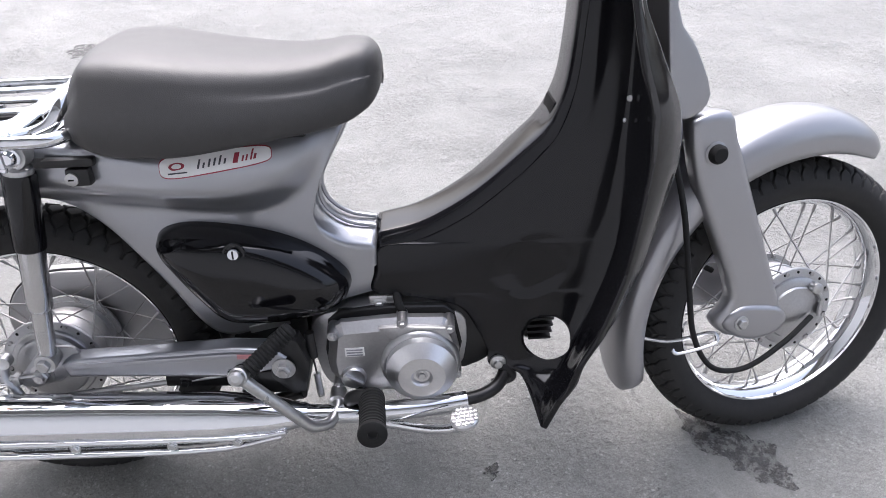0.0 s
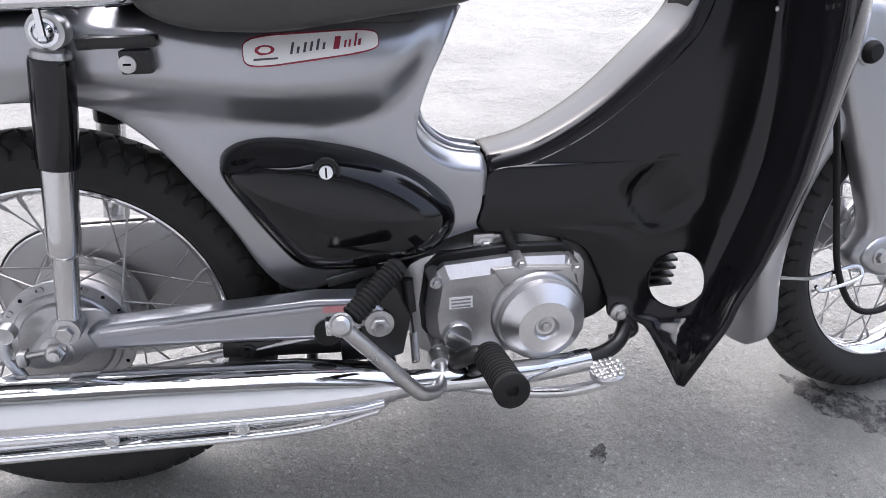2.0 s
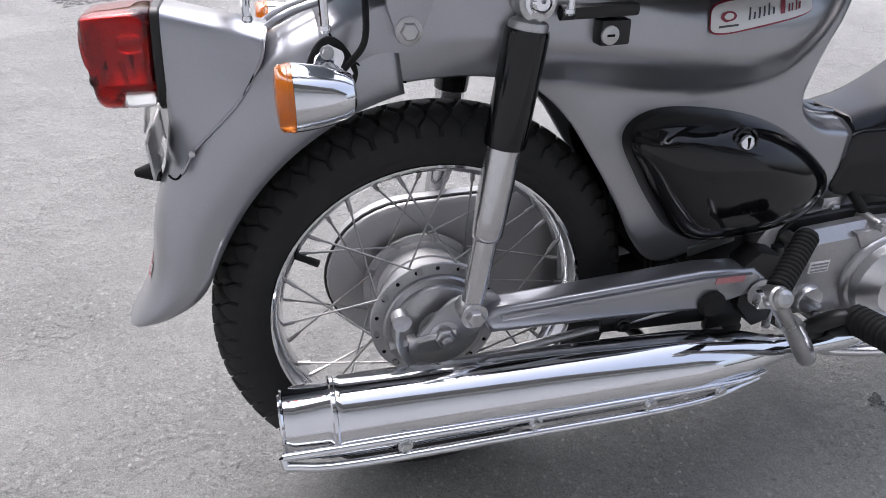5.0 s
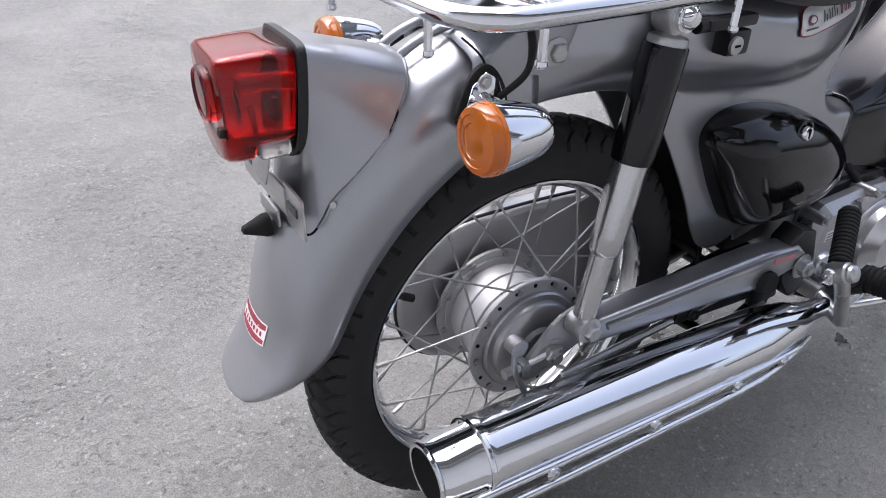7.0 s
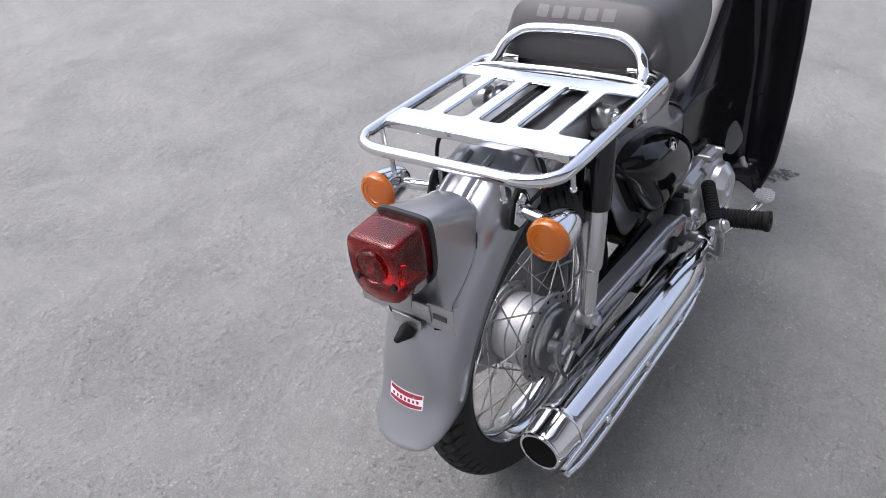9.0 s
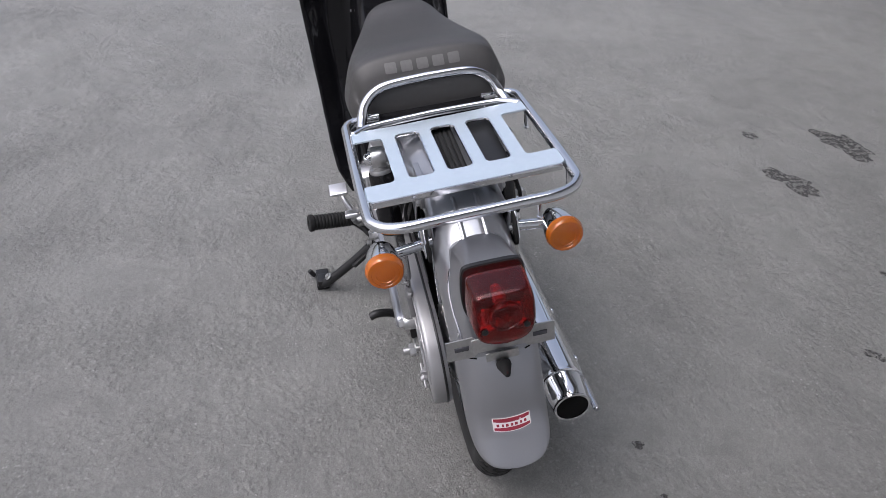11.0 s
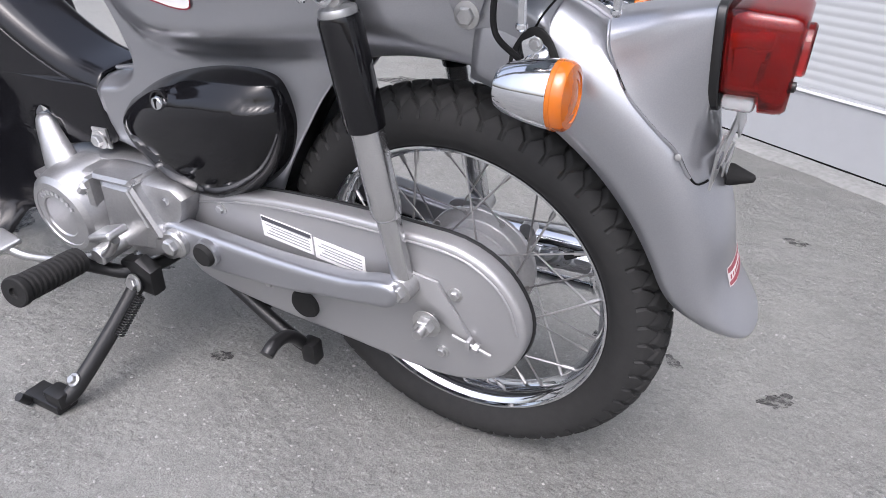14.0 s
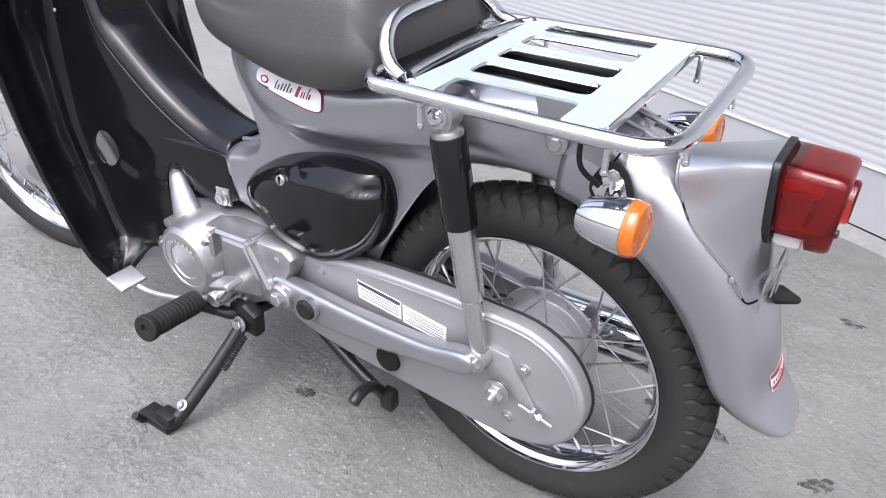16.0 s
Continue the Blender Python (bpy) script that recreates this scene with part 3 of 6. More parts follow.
fender_bm = guard_skin([(96, 0.268, 0.352, 0.054), (106, 0.264, 0.350, 0.0565), (117, 0.259, 0.344, 0.0590), (128, 0.254, 0.336, 0.0595), (139, 0.249, 0.325, 0.0590), (150, 0.246, 0.311, 0.0585),
                        (157, 0.247, 0.302, 0.0585), (162, 0.256, 0.302, 0.0575), (166, 0.274, 0.307, 0.0545), (168.6, 0.290, 0.312, 0.048), (170.2, 0.303, 0.316, 0.0375), (170.9, 0.311, 0.3175, 0.024), (171.1, 0.316, 0.318, 0.008)], AXLE)
fender_tree = BVHTree.FromBMesh(fender_bm)
fender = part("rear_mudguard", fender_bm, SILVER, bike, "silver metallic rear mudguard with flared tip", sharp=70)
sol = fender.modifiers.new("thick", "SOLIDIFY")
sol.thickness, sol.offset = 0.002, -1
inner = guard_skin([(4, 0.254, 0.268, 0.040), (20, 0.256, 0.272, 0.041), (34, 0.260, 0.276, 0.041), (48, 0.264, 0.278, 0.041)], AXLE)
ob = part("inner_mudguard", inner, SATIN_BLACK, bike, "black inner mudguard ahead of the rear wheel", sharp=70)
sol = ob.modifiers.new("thick", "SOLIDIFY")
sol.thickness = 0.003
part("mudguard_strip", join(*[tube(cr([(-0.075, y, 0.578), (-0.12, y, 0.5655), (-0.15, y, 0.549)], 5), 0.004, 8, flat=0.7) for y in (-0.016, 0.016)]), SILVER, bike)

# -- tail lamp and its bracket --
LAMP = [(y, 0.490 + (z - 0.490) * 0.875) for y, z in ((0.0, 0.5905), (0.025, 0.5900), (0.0355, 0.586), (0.0395, 0.570), (0.041, 0.545), (0.040, 0.523), (0.0345, 0.505), (0.022, 0.4945), (0.0, 0.490))]


def ring(pts, x, s=1.0, cz=0.534, dz=0.0, tilt=0.0):
    out = [(x + tilt * (z - cz), y * s, cz + (z - cz) * s + dz) for y, z in cr(pts, 3)]
    return out + [(a, -b, c) for a, b, c in out[-2:0:-1]]


half = cr(LAMP, 4)
lamp_half = [Vector((-0.230 + 0.10 * (z - 0.534), y, z)) for y, z in half]
foot = cr([(-0.140, 0.0, 0.557), (-0.141, 0.020, 0.555), (-0.145, 0.036, 0.547), (-0.150, 0.044, 0.531), (-0.170, 0.047, 0.503), (-0.198, 0.0495, 0.477), (-0.217, 0.0510, 0.460), (-0.226, 0.0512, 0.446), (-0.236, 0.048, 0.434), (-0.245, 0.030, 0.434), (-0.250, 0.0, 0.436)], 12)
hug = []
for x, y, z in foot:  # the bracket's edge follows the mudguard's skin
    hit = fender_tree.ray_cast(Vector((x, 0.3, z)), Vector((0, -1, 0)))[0]
    hug.append((x, min(y, 0.052) if hit is None or hit.y < 0.030 else hit.y + 0.0012, z))
ys = [q[1] for q in hug]
foot = [(x, float(np.mean(ys[max(0, i - min(i, 7)):i + min(i, 7) + 1])), z) for i, (x, _, z) in enumerate(hug)]
foot_half = [Vector(foot[round(i * (len(foot) - 1) / (len(lamp_half) - 1))]) for i in range(len(lamp_half))]
rows = []
for k in range(13):
    t = k / 12
    e = t * t * (3 - 2 * t) * 0.5 + t * 0.5
    r = []
    for p, q in zip(lamp_half, foot_half):
        v = p.lerp(q, e)
        v.y *= 1 - 0.07 * math.sin(math.pi * t)
        r.append(tuple(v))
    rows.append(r + [(x, -y, z) for x, y, z in r[-2:0:-1]])
part("lamp_bracket", grid(rows, close_v=True, cap=True), SILVER, bike, "silver tail lamp bracket on the mudguard", sharp=50)
for sy in (-1, 1):
    part("bracket_flange", tube([(v.x, sy * v.y * 1.005, v.z) for v in foot_half[4:-8]], 0.0014, 6), SILVER, bike)
    part("flange_rivet", lathe([(0.003, 0.0), (0.0028, 0.0012), (0.0, 0.0018)], 10, (-0.219, sy * 0.0500, 0.458), (0, sy, 0.2)), STEEL, bike)
for sy in (-1, 1):  # the joint line of the bracket on the mudguard
    line = []
    for x, _, z in foot[8:-14]:
        hit, n, _, _ = fender_tree.ray_cast(Vector((x, sy * 0.3, z)), Vector((0, -sy, 0)))
        if hit and hit.y * sy > 0.02:
            line.append(tuple(hit + n * 0.0006))
    if len(line) > 3:
        part("joint_line", tube(line, 0.001, 6), DARK_GAP, bike)
gasket = part("lamp_gasket", grid([ring(LAMP, -0.228, 1.02, tilt=0.10), ring(LAMP, -0.229, 1.038, tilt=0.10), ring(LAMP, -0.2345, 1.038, tilt=0.10), ring(LAMP, -0.2355, 1.01, tilt=0.10)], close_v=True, cap=True), SATIN_BLACK, bike, "black rubber gasket")
LENS = [(y, 0.490 + (z - 0.490) * 0.875) for y, z in ((0.0, 0.5905), (0.025, 0.5900), (0.0355, 0.586), (0.0395, 0.570), (0.041, 0.545), (0.0405, 0.530), (0.0395, 0.519), (0.034, 0.5150), (0.0, 0.5146))]
lens_rows = [ring(LENS, -0.2355, 0.99, tilt=0.10), ring(LENS, -0.252, 0.98, tilt=0.06), ring(LENS, -0.2645, 0.97, tilt=0.04), ring(LAMP, -0.266, 0.965, tilt=0.04), ring(LAMP, -0.277, 0.955, tilt=0.03), ring(LAMP, -0.284, 0.93), ring(LAMP, -0.2872, 0.87), ring(LAMP, -0.2875, 0.5), ring(LAMP, -0.2875, 0.05)]
lens = part("tail_lens", grid(lens_rows, close_v=True), RED_LENS, bike, "glossy red tail lamp lens", sharp=50)
sol = lens.modifiers.new("thick", "SOLIDIFY")
sol.thickness, sol.offset = 0.0025, -1
part("lamp_backing", grid([ring(LAMP, -0.2360, 0.96, tilt=0.1), ring(LAMP, -0.2375, 0.90, tilt=0.1), ring(LAMP, -0.2375, 0.05, tilt=0.1)], close_v=True, cap=True), SATIN_BLACK, lens)
part("lens_boss", lathe([(0.0205, 0.284), (0.0205, 0.2915), (0.0185, 0.2935), (0.0175, 0.292), (0.012, 0.2925), (0.002, 0.2925)], 32, (0, 0, 0.543), (-1, 0, 0)), RED_LENS, lens)
for y in (-0.026, 0.026):
    part("lens_screw", lathe([(0.0042, 0.284), (0.0042, 0.2895), (0.002, 0.2905)], 12, (0, y, 0.522), (-1, 0, 0)), SATIN_BLACK, lens)
part("plate_window", box((-0.2525, 0, 0.5045), (0.026, 0.0680, 0.0145), 0.006, 3), CLEAR_LENS, lens, "clear lower lens for the number plate")
part("reflector", box((-0.262, 0, 0.516), (0.036, 0.058, 0.004), 0.0015), LENS_BACK, lens)
# chrome posts added inside the lens for its white highlight lines
for y in (-0.022, 0.022):
    part("glint_post", tube([(-0.262, y, 0.512), (-0.264, y, 0.536)], 0.0022, 8), CHROME, lens)
part("bulb", lathe([(0.007, 0.0), (0.007, 0.012), (0.009, 0.018), (0.007, 0.026), (0.0, 0.028)], 16, (-0.240, 0, 0.545), (-1, 0, 0)), CLEAR_LENS, lens)

# -- number plate carrier, with no plate on it --
hold = part("plate_bracket", box((-0.2515, 0, 0.464), (0.002, 0.077, 0.024), 0.0008), STEEL, bike, "bare zinc number plate bracket")
for sy in (-1, 1):
    ear = [(-0.020, -0.017), (0.015, -0.018), (0.020, -0.013), (0.020, 0.012), (0.015, 0.017), (-0.020, 0.016)]
    b = prism([(x, z * 1.0) for x, z in ear], -0.001, 0.001, 0)
    part("bracket_ear", moved(b, Matrix.Translation((-0.2500, sy * 0.052, 0.463)) @ Matrix.Rotation(radians(90 if sy < 0 else -90), 4, "Z")), STEEL, hold)
    part("ear_slot", box((-0.2513, sy * 0.052, 0.464), (0.0020, 0.019, 0.007), 0.0004), STICKER_DARK, hold)
part("bracket_neck", box((-0.256, 0, 0.482), (0.002, 0.034, 0.024), 0.0008, m=Matrix.Rotation(radians(14), 4, "Y")), STEEL, hold)
part("bracket_tab", box((-0.2535, 0, 0.441), (0.002, 0.044, 0.014), 0.0006), STEEL, hold, "bent tab")
part("rubber_plug", lathe([(0.010, 0.0), (0.010, 0.004), (0.0085, 0.008), (0.0035, 0.022), (0.0, 0.0235)], 20, (-0.256, 0, 0.427), (-1, 0, 0.0)), RUBBER, bike, "pointed black rubber stop")


# -- rear indicators --
def indicator(sy):
    at = Vector((-0.1035, -0.126, 0.5215)) if sy < 0 else Vector((-0.111, 0.128, 0.5265))
    ind = part("rear_indicator", lathe([(0.0, -0.0225), (0.010, -0.0220), (0.0160, -0.0195), (0.0195, -0.013), (0.0220, -0.003), (0.0242, 0.008), (0.0260, 0.021), (0.0262, 0.0255)], 36, at, (-1, 0, 0.03)), CHROME, bike, "chrome bullet indicator")
    part("amber_lens", lathe([(0.0258, 0.0255), (0.0266, 0.0260), (0.0266, 0.0290), (0.0260, 0.0295), (0.0256, 0.0350), (0.0235, 0.0378), (0.019, 0.0388), (0.0185, 0.0380), (0.013, 0.0392), (0.0125, 0.0384), (0.006, 0.0396), (0.0, 0.0396)], 40, at, (-1, 0, 0.03)), AMBER_LENS, ind, "ribbed orange lens")
    part("stalk", join(tube([(-0.095, sy * 0.056, 0.526), (at.x + 0.003, sy * 0.110, at.z + 0.001)], 0.0080, 14), lathe([(0.0105, 0.0), (0.0105, 0.006), (0.008, 0.010)], 18, (-0.094, sy * 0.060, 0.523), (0, sy, 0))), CHROME, ind)
    seat_o = [(-0.118, 0.513), (-0.108, 0.542), (-0.094, 0.553), (-0.080, 0.545), (-0.070, 0.521), (-0.082, 0.502), (-0.106, 0.500)]
    y0, y1 = sorted((sy * 0.0605, sy * 0.0650))
    part("rubber_pad", prism(cr_closed(seat_o, 4), y0, y1, 0.0015), RUBBER, ind)
    top_o = [(x * 0.82 + -0.094 * 0.18, z * 0.82 + 0.526 * 0.18) for x, z in seat_o]
    y0, y1 = sorted((sy * 0.0655, sy * 0.0685))
    part("mount_plate", prism(top_o, y0, y1, 0.0012), CHROME, ind)
    part("plate_bolt", hexbolt((-0.0955, sy * 0.0685, 0.541), (0, sy, 0), 0.004, 0.003), STEEL, ind)


indicator(-1)
indicator(1)

# -- rack --
RZ = 0.607
loop = [(0.158, -0.085), (0.158, -0.115), (0.142, -0.138), (0.10, -0.1415), (-0.10, -0.1415), (-0.142, -0.134), (-0.160, -0.105), (-0.1615, -0.05)]
loop3 = cr([(x, y, RZ) for x, y in loop], 6)
ring_pts = loop3 + [(x, -y, z) for x, y, z in loop3[::-1]]
rack = part("luggage_rack", tube(ring_pts, 0.0078, 12), CHROME, bike, "chrome tube luggage rack", m=pose(0, -0.002, 0, 0, 0, 1.5))
hoop = cr([(0.120, -0.118, RZ + 0.002), (0.138, -0.113, 0.618), (0.150, -0.104, 0.634), (0.158, -0.086, 0.648), (0.161, -0.060, 0.655), (0.162, 0.0, 0.657)], 6)
part("rack_hoop", tube(hoop + [(x, -y, z) for x, y, z in hoop[-2::-1]], 0.0080, 12), CHROME, rack, "chrome back hoop")
PZ = 0.6125


def sheet(outer, holes, z0, z1):
    """A flat sheet with rounded slots through it, given in (x, y)."""
    bm = bmesh.new()
    for o in [outer] + holes:
        vs = [bm.verts.new((x, y, z1)) for x, y in o]
        for i in range(len(vs)):
            bm.edges.new((vs[i - 1], vs[i]))
    bmesh.ops.triangle_fill(bm, use_beauty=True, edges=bm.edges[:])
    ext = bmesh.ops.extrude_face_region(bm, geom=bm.faces[:])
    bmesh.ops.translate(bm, vec=(0, 0, z0 - z1), verts=[v for v in ext["geom"] if isinstance(v, bmesh.types.BMVert)])
    bmesh.ops.recalc_face_normals(bm, faces=bm.faces[:])
    return bm


notch = [(-0.060, 0.136), (-0.060, 0.100), (-0.058, 0.095), (-0.053, 0.093), (0.063, 0.093), (0.068, 0.095), (0.070, 0.100), (0.070, 0.136)]
edge = [(-0.100, -0.130), (-0.100, 0.130), (-0.094, 0.136)] + notch + [(0.098, 0.136), (0.104, 0.130), (0.100, 0.05), (0.100, -0.05), (0.104, -0.130), (0.098, -0.136)] + [(x, -y) for x, y in notch[::-1]] + [(-0.094, -0.136)]
slots = [rounded_rect(-0.059, 0.072, c - 0.0190, c + 0.0190, 0.009, 4) for c in (-0.055, 0.0, 0.055)]
plate = part("rack_plate", sheet(edge, slots, PZ - 0.001, PZ + 0.0015), SKY_TINT_CHROME, rack, "slotted chromed carrier plate", sharp=30)
lips = [tube([(x, y, PZ - 0.001) for x, y in o], 0.0022, 6, closed=True) for o in slots]
part("slot_lip", join(*lips, box((-0.1005, 0, PZ - 0.004), (0.0025, 0.262, 0.010), 0.0008), box((0.1005, 0, PZ - 0.004), (0.0025, 0.10, 0.010), 0.0008)), CHROME, plate)
fb = cr([(0.100, -0.132, PZ - 0.001), (0.120, -0.10, PZ - 0.002), (0.126, 0.0, PZ - 0.002)], 5)
part("rack_front_bar", tube(fb + [(x, -y, z) for x, y, z in fb[-2::-1]], 0.006, 10), CHROME, rack)
for x, y in ((-0.157, -0.079), (-0.157, 0.079), (-0.105, -0.137), (-0.105, 0.137), (0.085, -0.139), (0.085, 0.139)):
    part("rack_hook", join(tube([(x, y, RZ - 0.004), (x, y, RZ - 0.030)], 0.0032, 8), lathe([(0.0042, 0), (0.0045, 0.003), (0.003, 0.005)], 10, (x, y, RZ - 0.030), (0, 0, -1))), CHROME, rack)
for sy in (-1, 1):
    o = [(-0.048, 0.600), (0.002, 0.600), (-0.006, 0.570), (-0.018, 0.543), (-0.026, 0.539), (-0.034, 0.543), (-0.043, 0.570)]
    hit = body_tree.ray_cast(Vector((-0.022, sy * 0.3, 0.560)), Vector((0, -sy, 0)))[0]
    yb = abs(hit.y)
    y0, y1 = sorted((sy * (yb - 0.003), sy * (yb + 0.006)))
    part("rack_stay", prism(o, y0, y1, 0.001), SILVER, rack, "painted rack stay")
    part("stay_bolt", hexbolt((-0.026, sy * (yb + 0.006), 0.553), (0, sy, 0), 0.008, 0.005), STEEL, rack)

# -- seat --
SEAT = [(0.156, 0.100, 0.632, 0.606), (0.158, 0.115, 0.650, 0.597), (0.168, 0.125, 0.672, 0.588), (0.182, 0.131, 0.6885, 0.581), (0.191, 0.1325, 0.6930, 0.578), (0.208, 0.134, 0.6935, 0.574), (0.236, 0.135, 0.692, 0.571), (0.28, 0.130, 0.685, 0.569), (0.33, 0.122, 0.677, 0.573),
        (0.39, 0.108, 0.671, 0.579), (0.44, 0.093, 0.671, 0.583), (0.475, 0.079, 0.677, 0.589), (0.498, 0.066, 0.677, 0.600), (0.509, 0.054, 0.673, 0.609), (0.5165, 0.038, 0.666, 0.621), (0.5205, 0.020, 0.656, 0.635)]
rows = []
for x, w, zt, zb in cr(SEAT, 5):
    h = zt - zb
    half = cr([(0.0, zt), (0.34 * w, zt - 0.0012), (0.60 * w, zt - 0.0050), (0.765 * w, zt - 0.0115), (0.850 * w, zt - 0.0210), (0.900 * w, zt - 0.034), (0.955 * w, zt - 0.46 * h), (1.0 * w, zt - 0.66 * h), (0.97 * w, zb + 0.13 * h), (0.88 * w, zb + 0.02 * h), (0.55 * w, zb), (0.0, zb)], 4)
    rows.append([(x, -y, z) for y, z in half] + [(x, y, z) for y, z in half[-2:0:-1]])
seat_bm = grid(rows, close_v=True, cap=True)
seat_tree = BVHTree.FromBMesh(seat_bm)
seat = part("seat", seat_bm, VINYL, bike, "dark grey grained vinyl saddle", sharp=60)
for k in range(5):
    y = 0.064 - 0.0255 * k
    o = rounded_rect(y - 0.0185, y, 0.6690, 0.6830, 0.002, 2)
    part("letter_bar", skin(seat_tree, o, lambda u, v: (0.0, u, v), (1, 0, 0), 0.0006, 3), LETTER_GREY, seat)
part("seat_pan", box((0.31, 0, 0.574), (0.22, 0.11, 0.012), 0.005), SATIN_BLACK, bike)
base_o = [(0.196, 0.634), (0.150, 0.606), (0.128, 0.600), (0.128, 0.594), (0.155, 0.596), (0.205, 0.600)]
tail = part("seat_base", prism(base_o, -0.088, 0.088, 0.004, 3), GLOSS_BLACK, bike, "glossy black saddle base behind the seat")
for k, (y, w) in enumerate(((-0.040, 0.060), (0.040, 0.060))):
    part("base_rib", tube(cr([(0.166, y - w / 2, 0.6165), (0.163, y, 0.6145), (0.166, y + w / 2, 0.6165)], 5), 0.003, 8), GLOSS_BLACK, tail)
    part("base_rivet", lathe([(0.0045, 0.0), (0.004, 0.0025), (0.0, 0.0035)], 12, (0.170, y * 0.6, 0.6185), (-0.6, 0, 1)), STEEL, tail)
part("tool_strap", join(*[tube([(-0.06, y, 0.597), (0.10, y, 0.599)], 0.0045, 8) for y in (-0.012, -0.004, 0.004, 0.012)]), RUBBER, bike, "black ribbed rubber strap under the rack")
# black box added under the right-hand slot to make its opening dark
part("slot_dark_box", box((0.02, -0.055, 0.5975), (0.15, 0.045, 0.008), 0.003), SATIN_BLACK, bike)

# -- seat lock, right side --
lock = part("helmet_lock", join(box((0.140, -0.094, 0.5655), (0.062, 0.016, 0.011), 0.004), lathe([(0.0065, 0), (0.0065, 0.012)], 14, (0.112, -0.094, 0.5655), (-1, 0, 0)),
                                box((0.149, -0.0945, 0.5475), (0.028, 0.018, 0.022), 0.003)), SATIN_BLACK, bike, "black lock under the seat")
part("key_barrel", lathe([(0.008, 0.0), (0.008, 0.003), (0.0068, 0.0035)], 20, (0.1425, -0.1035, 0.5465), (0, -1, 0)), STEEL, lock)
part("key_slot", box((0.1425, -0.1072, 0.5465), (0.007, 0.0008, 0.002), 0), DARK_GAP, lock)

# -- name badges: plain bars in place of the lettering --
def badge(sy):
    out, inn = [], []
    for f, lst in ((1.0, out), (0.94, inn)):
        for k in range(40):
            a = 2 * math.pi * k / 40
            cx = math.copysign(abs(math.cos(a)) ** 0.35, math.cos(a))
            cz = math.copysign(abs(math.sin(a)) ** 0.5, math.sin(a))
            hx, hz = 0.066 - (1 - f) * 0.016, (0.0125 - 0.0022 * cx) * (f if f == 1 else 0.87)
            lst.append((0.310 + hx * cx, 0.5515 + hz * cz + 0.030 * hx * cx))
    ray, way = (lambda u, v: (u, sy * 0.25, v)), (0, -sy, 0)
    b = part("name_badge", skin(body_tree, out, ray, way, 0.0018, 4), STICKER_WINE, body, "white badge with a red border and plain bars")
    part("badge_field", skin(body_tree, inn, ray, way, 0.0024, 4), PAPER_WHITE, b)
    # plain bars in place of the lettering, leaning like it: start, width, height, foot
    bars = [(0.2535, 0.0225, 0.0018, 0.5430)] + [(0.2875 + 0.0062 * k, 0.0024, h, 0.5462 + 0.0004 * k) for k, h in enumerate((0.0095, 0.0055, 0.0080, 0.0080, 0.0095, 0.0055))] + [(0.3290, 0.0060, 0.0105, 0.5475), (0.3395, 0.0022, 0.0062, 0.5485), (0.3440, 0.0022, 0.0062, 0.5487), (0.3495, 0.0022, 0.0110, 0.5490), (0.3535, 0.0030, 0.0058, 0.5492)]
    for x0, w, h, z0 in bars:
        if sy > 0:
            x0 = 0.62 - x0 - w
        lean = 0.30 * h * -sy
        o = [(x0, z0), (x0 + w * 0.5, z0), (x0 + w, z0), (x0 + w + lean * 0.5, z0 + h * 0.5), (x0 + w + lean, z0 + h), (x0 + w * 0.5 + lean, z0 + h), (x0 + lean, z0 + h), (x0 + lean * 0.5, z0 + h * 0.5)]
        part("badge_bar", skin(body_tree, o, ray, way, 0.0030, 3), STICKER_WINE if x0 > 0.326 and sy < 0 or x0 < 0.29 and sy > 0 else STICKER_DARK, b)
    ex = 0.2645 if sy < 0 else 0.3555
    for r, lift, m in ((1.0, 0.0030, STICKER_WINE), (0.62, 0.0034, PAPER_WHITE)):
        o = [(ex + 0.0092 * r * math.cos(2 * math.pi * k / 20), 0.5512 + 0.0040 * r * math.sin(2 * math.pi * k / 20)) for k in range(20)]
        part("badge_oval", skin(body_tree, o, ray, way, lift, 3), m, b)


badge(-1)
badge(1)

def bowed(u, z0, z1, dip, n=6):
    """A label's outline: upright ends, top and bottom bowed downwards in the middle."""
    low = [(-u + 2 * u * k / n, z0 - dip * (1 - (2 * k / n - 1) ** 2)) for k in range(n + 1)]
    top = [(u - 2 * u * k / n, z1 - 0.5 * dip * (1 - (2 * k / n - 1) ** 2)) for k in range(n + 1)]
    return low + top


def from_behind(u, v):
    return (-0.45, u, v)


stick = part("mudguard_sticker", skin(fender_tree, bowed(0.0265, 0.3270, 0.3465, 0.003), from_behind, (1, 0, 0), 0.0005, 3), PAPER_WHITE, fender, "small dark red and white dealer sticker")
for z0, z1 in ((0.3282, 0.3318), (0.3405, 0.3453)):
    part("sticker_band", skin(fender_tree, bowed(0.0250, z0, z1, 0.003), from_behind, (1, 0, 0), 0.0009, 3), STICKER_WINE, stick)
for k, w in enumerate((0.0036, 0.0030, 0.0040, 0.0032, 0.0038, 0.0030, 0.0036)):
    u = -0.0205 + k * 0.0064
    part("sticker_bar", skin(fender_tree, rounded_rect(u, u + w, 0.3338 - 0.0022 * (1 - (u / 0.025) ** 2), 0.3378 - 0.0022 * (1 - (u / 0.025) ** 2), 0.0005, 1), from_behind, (1, 0, 0), 0.0010, 2), STICKER_WINE, stick)
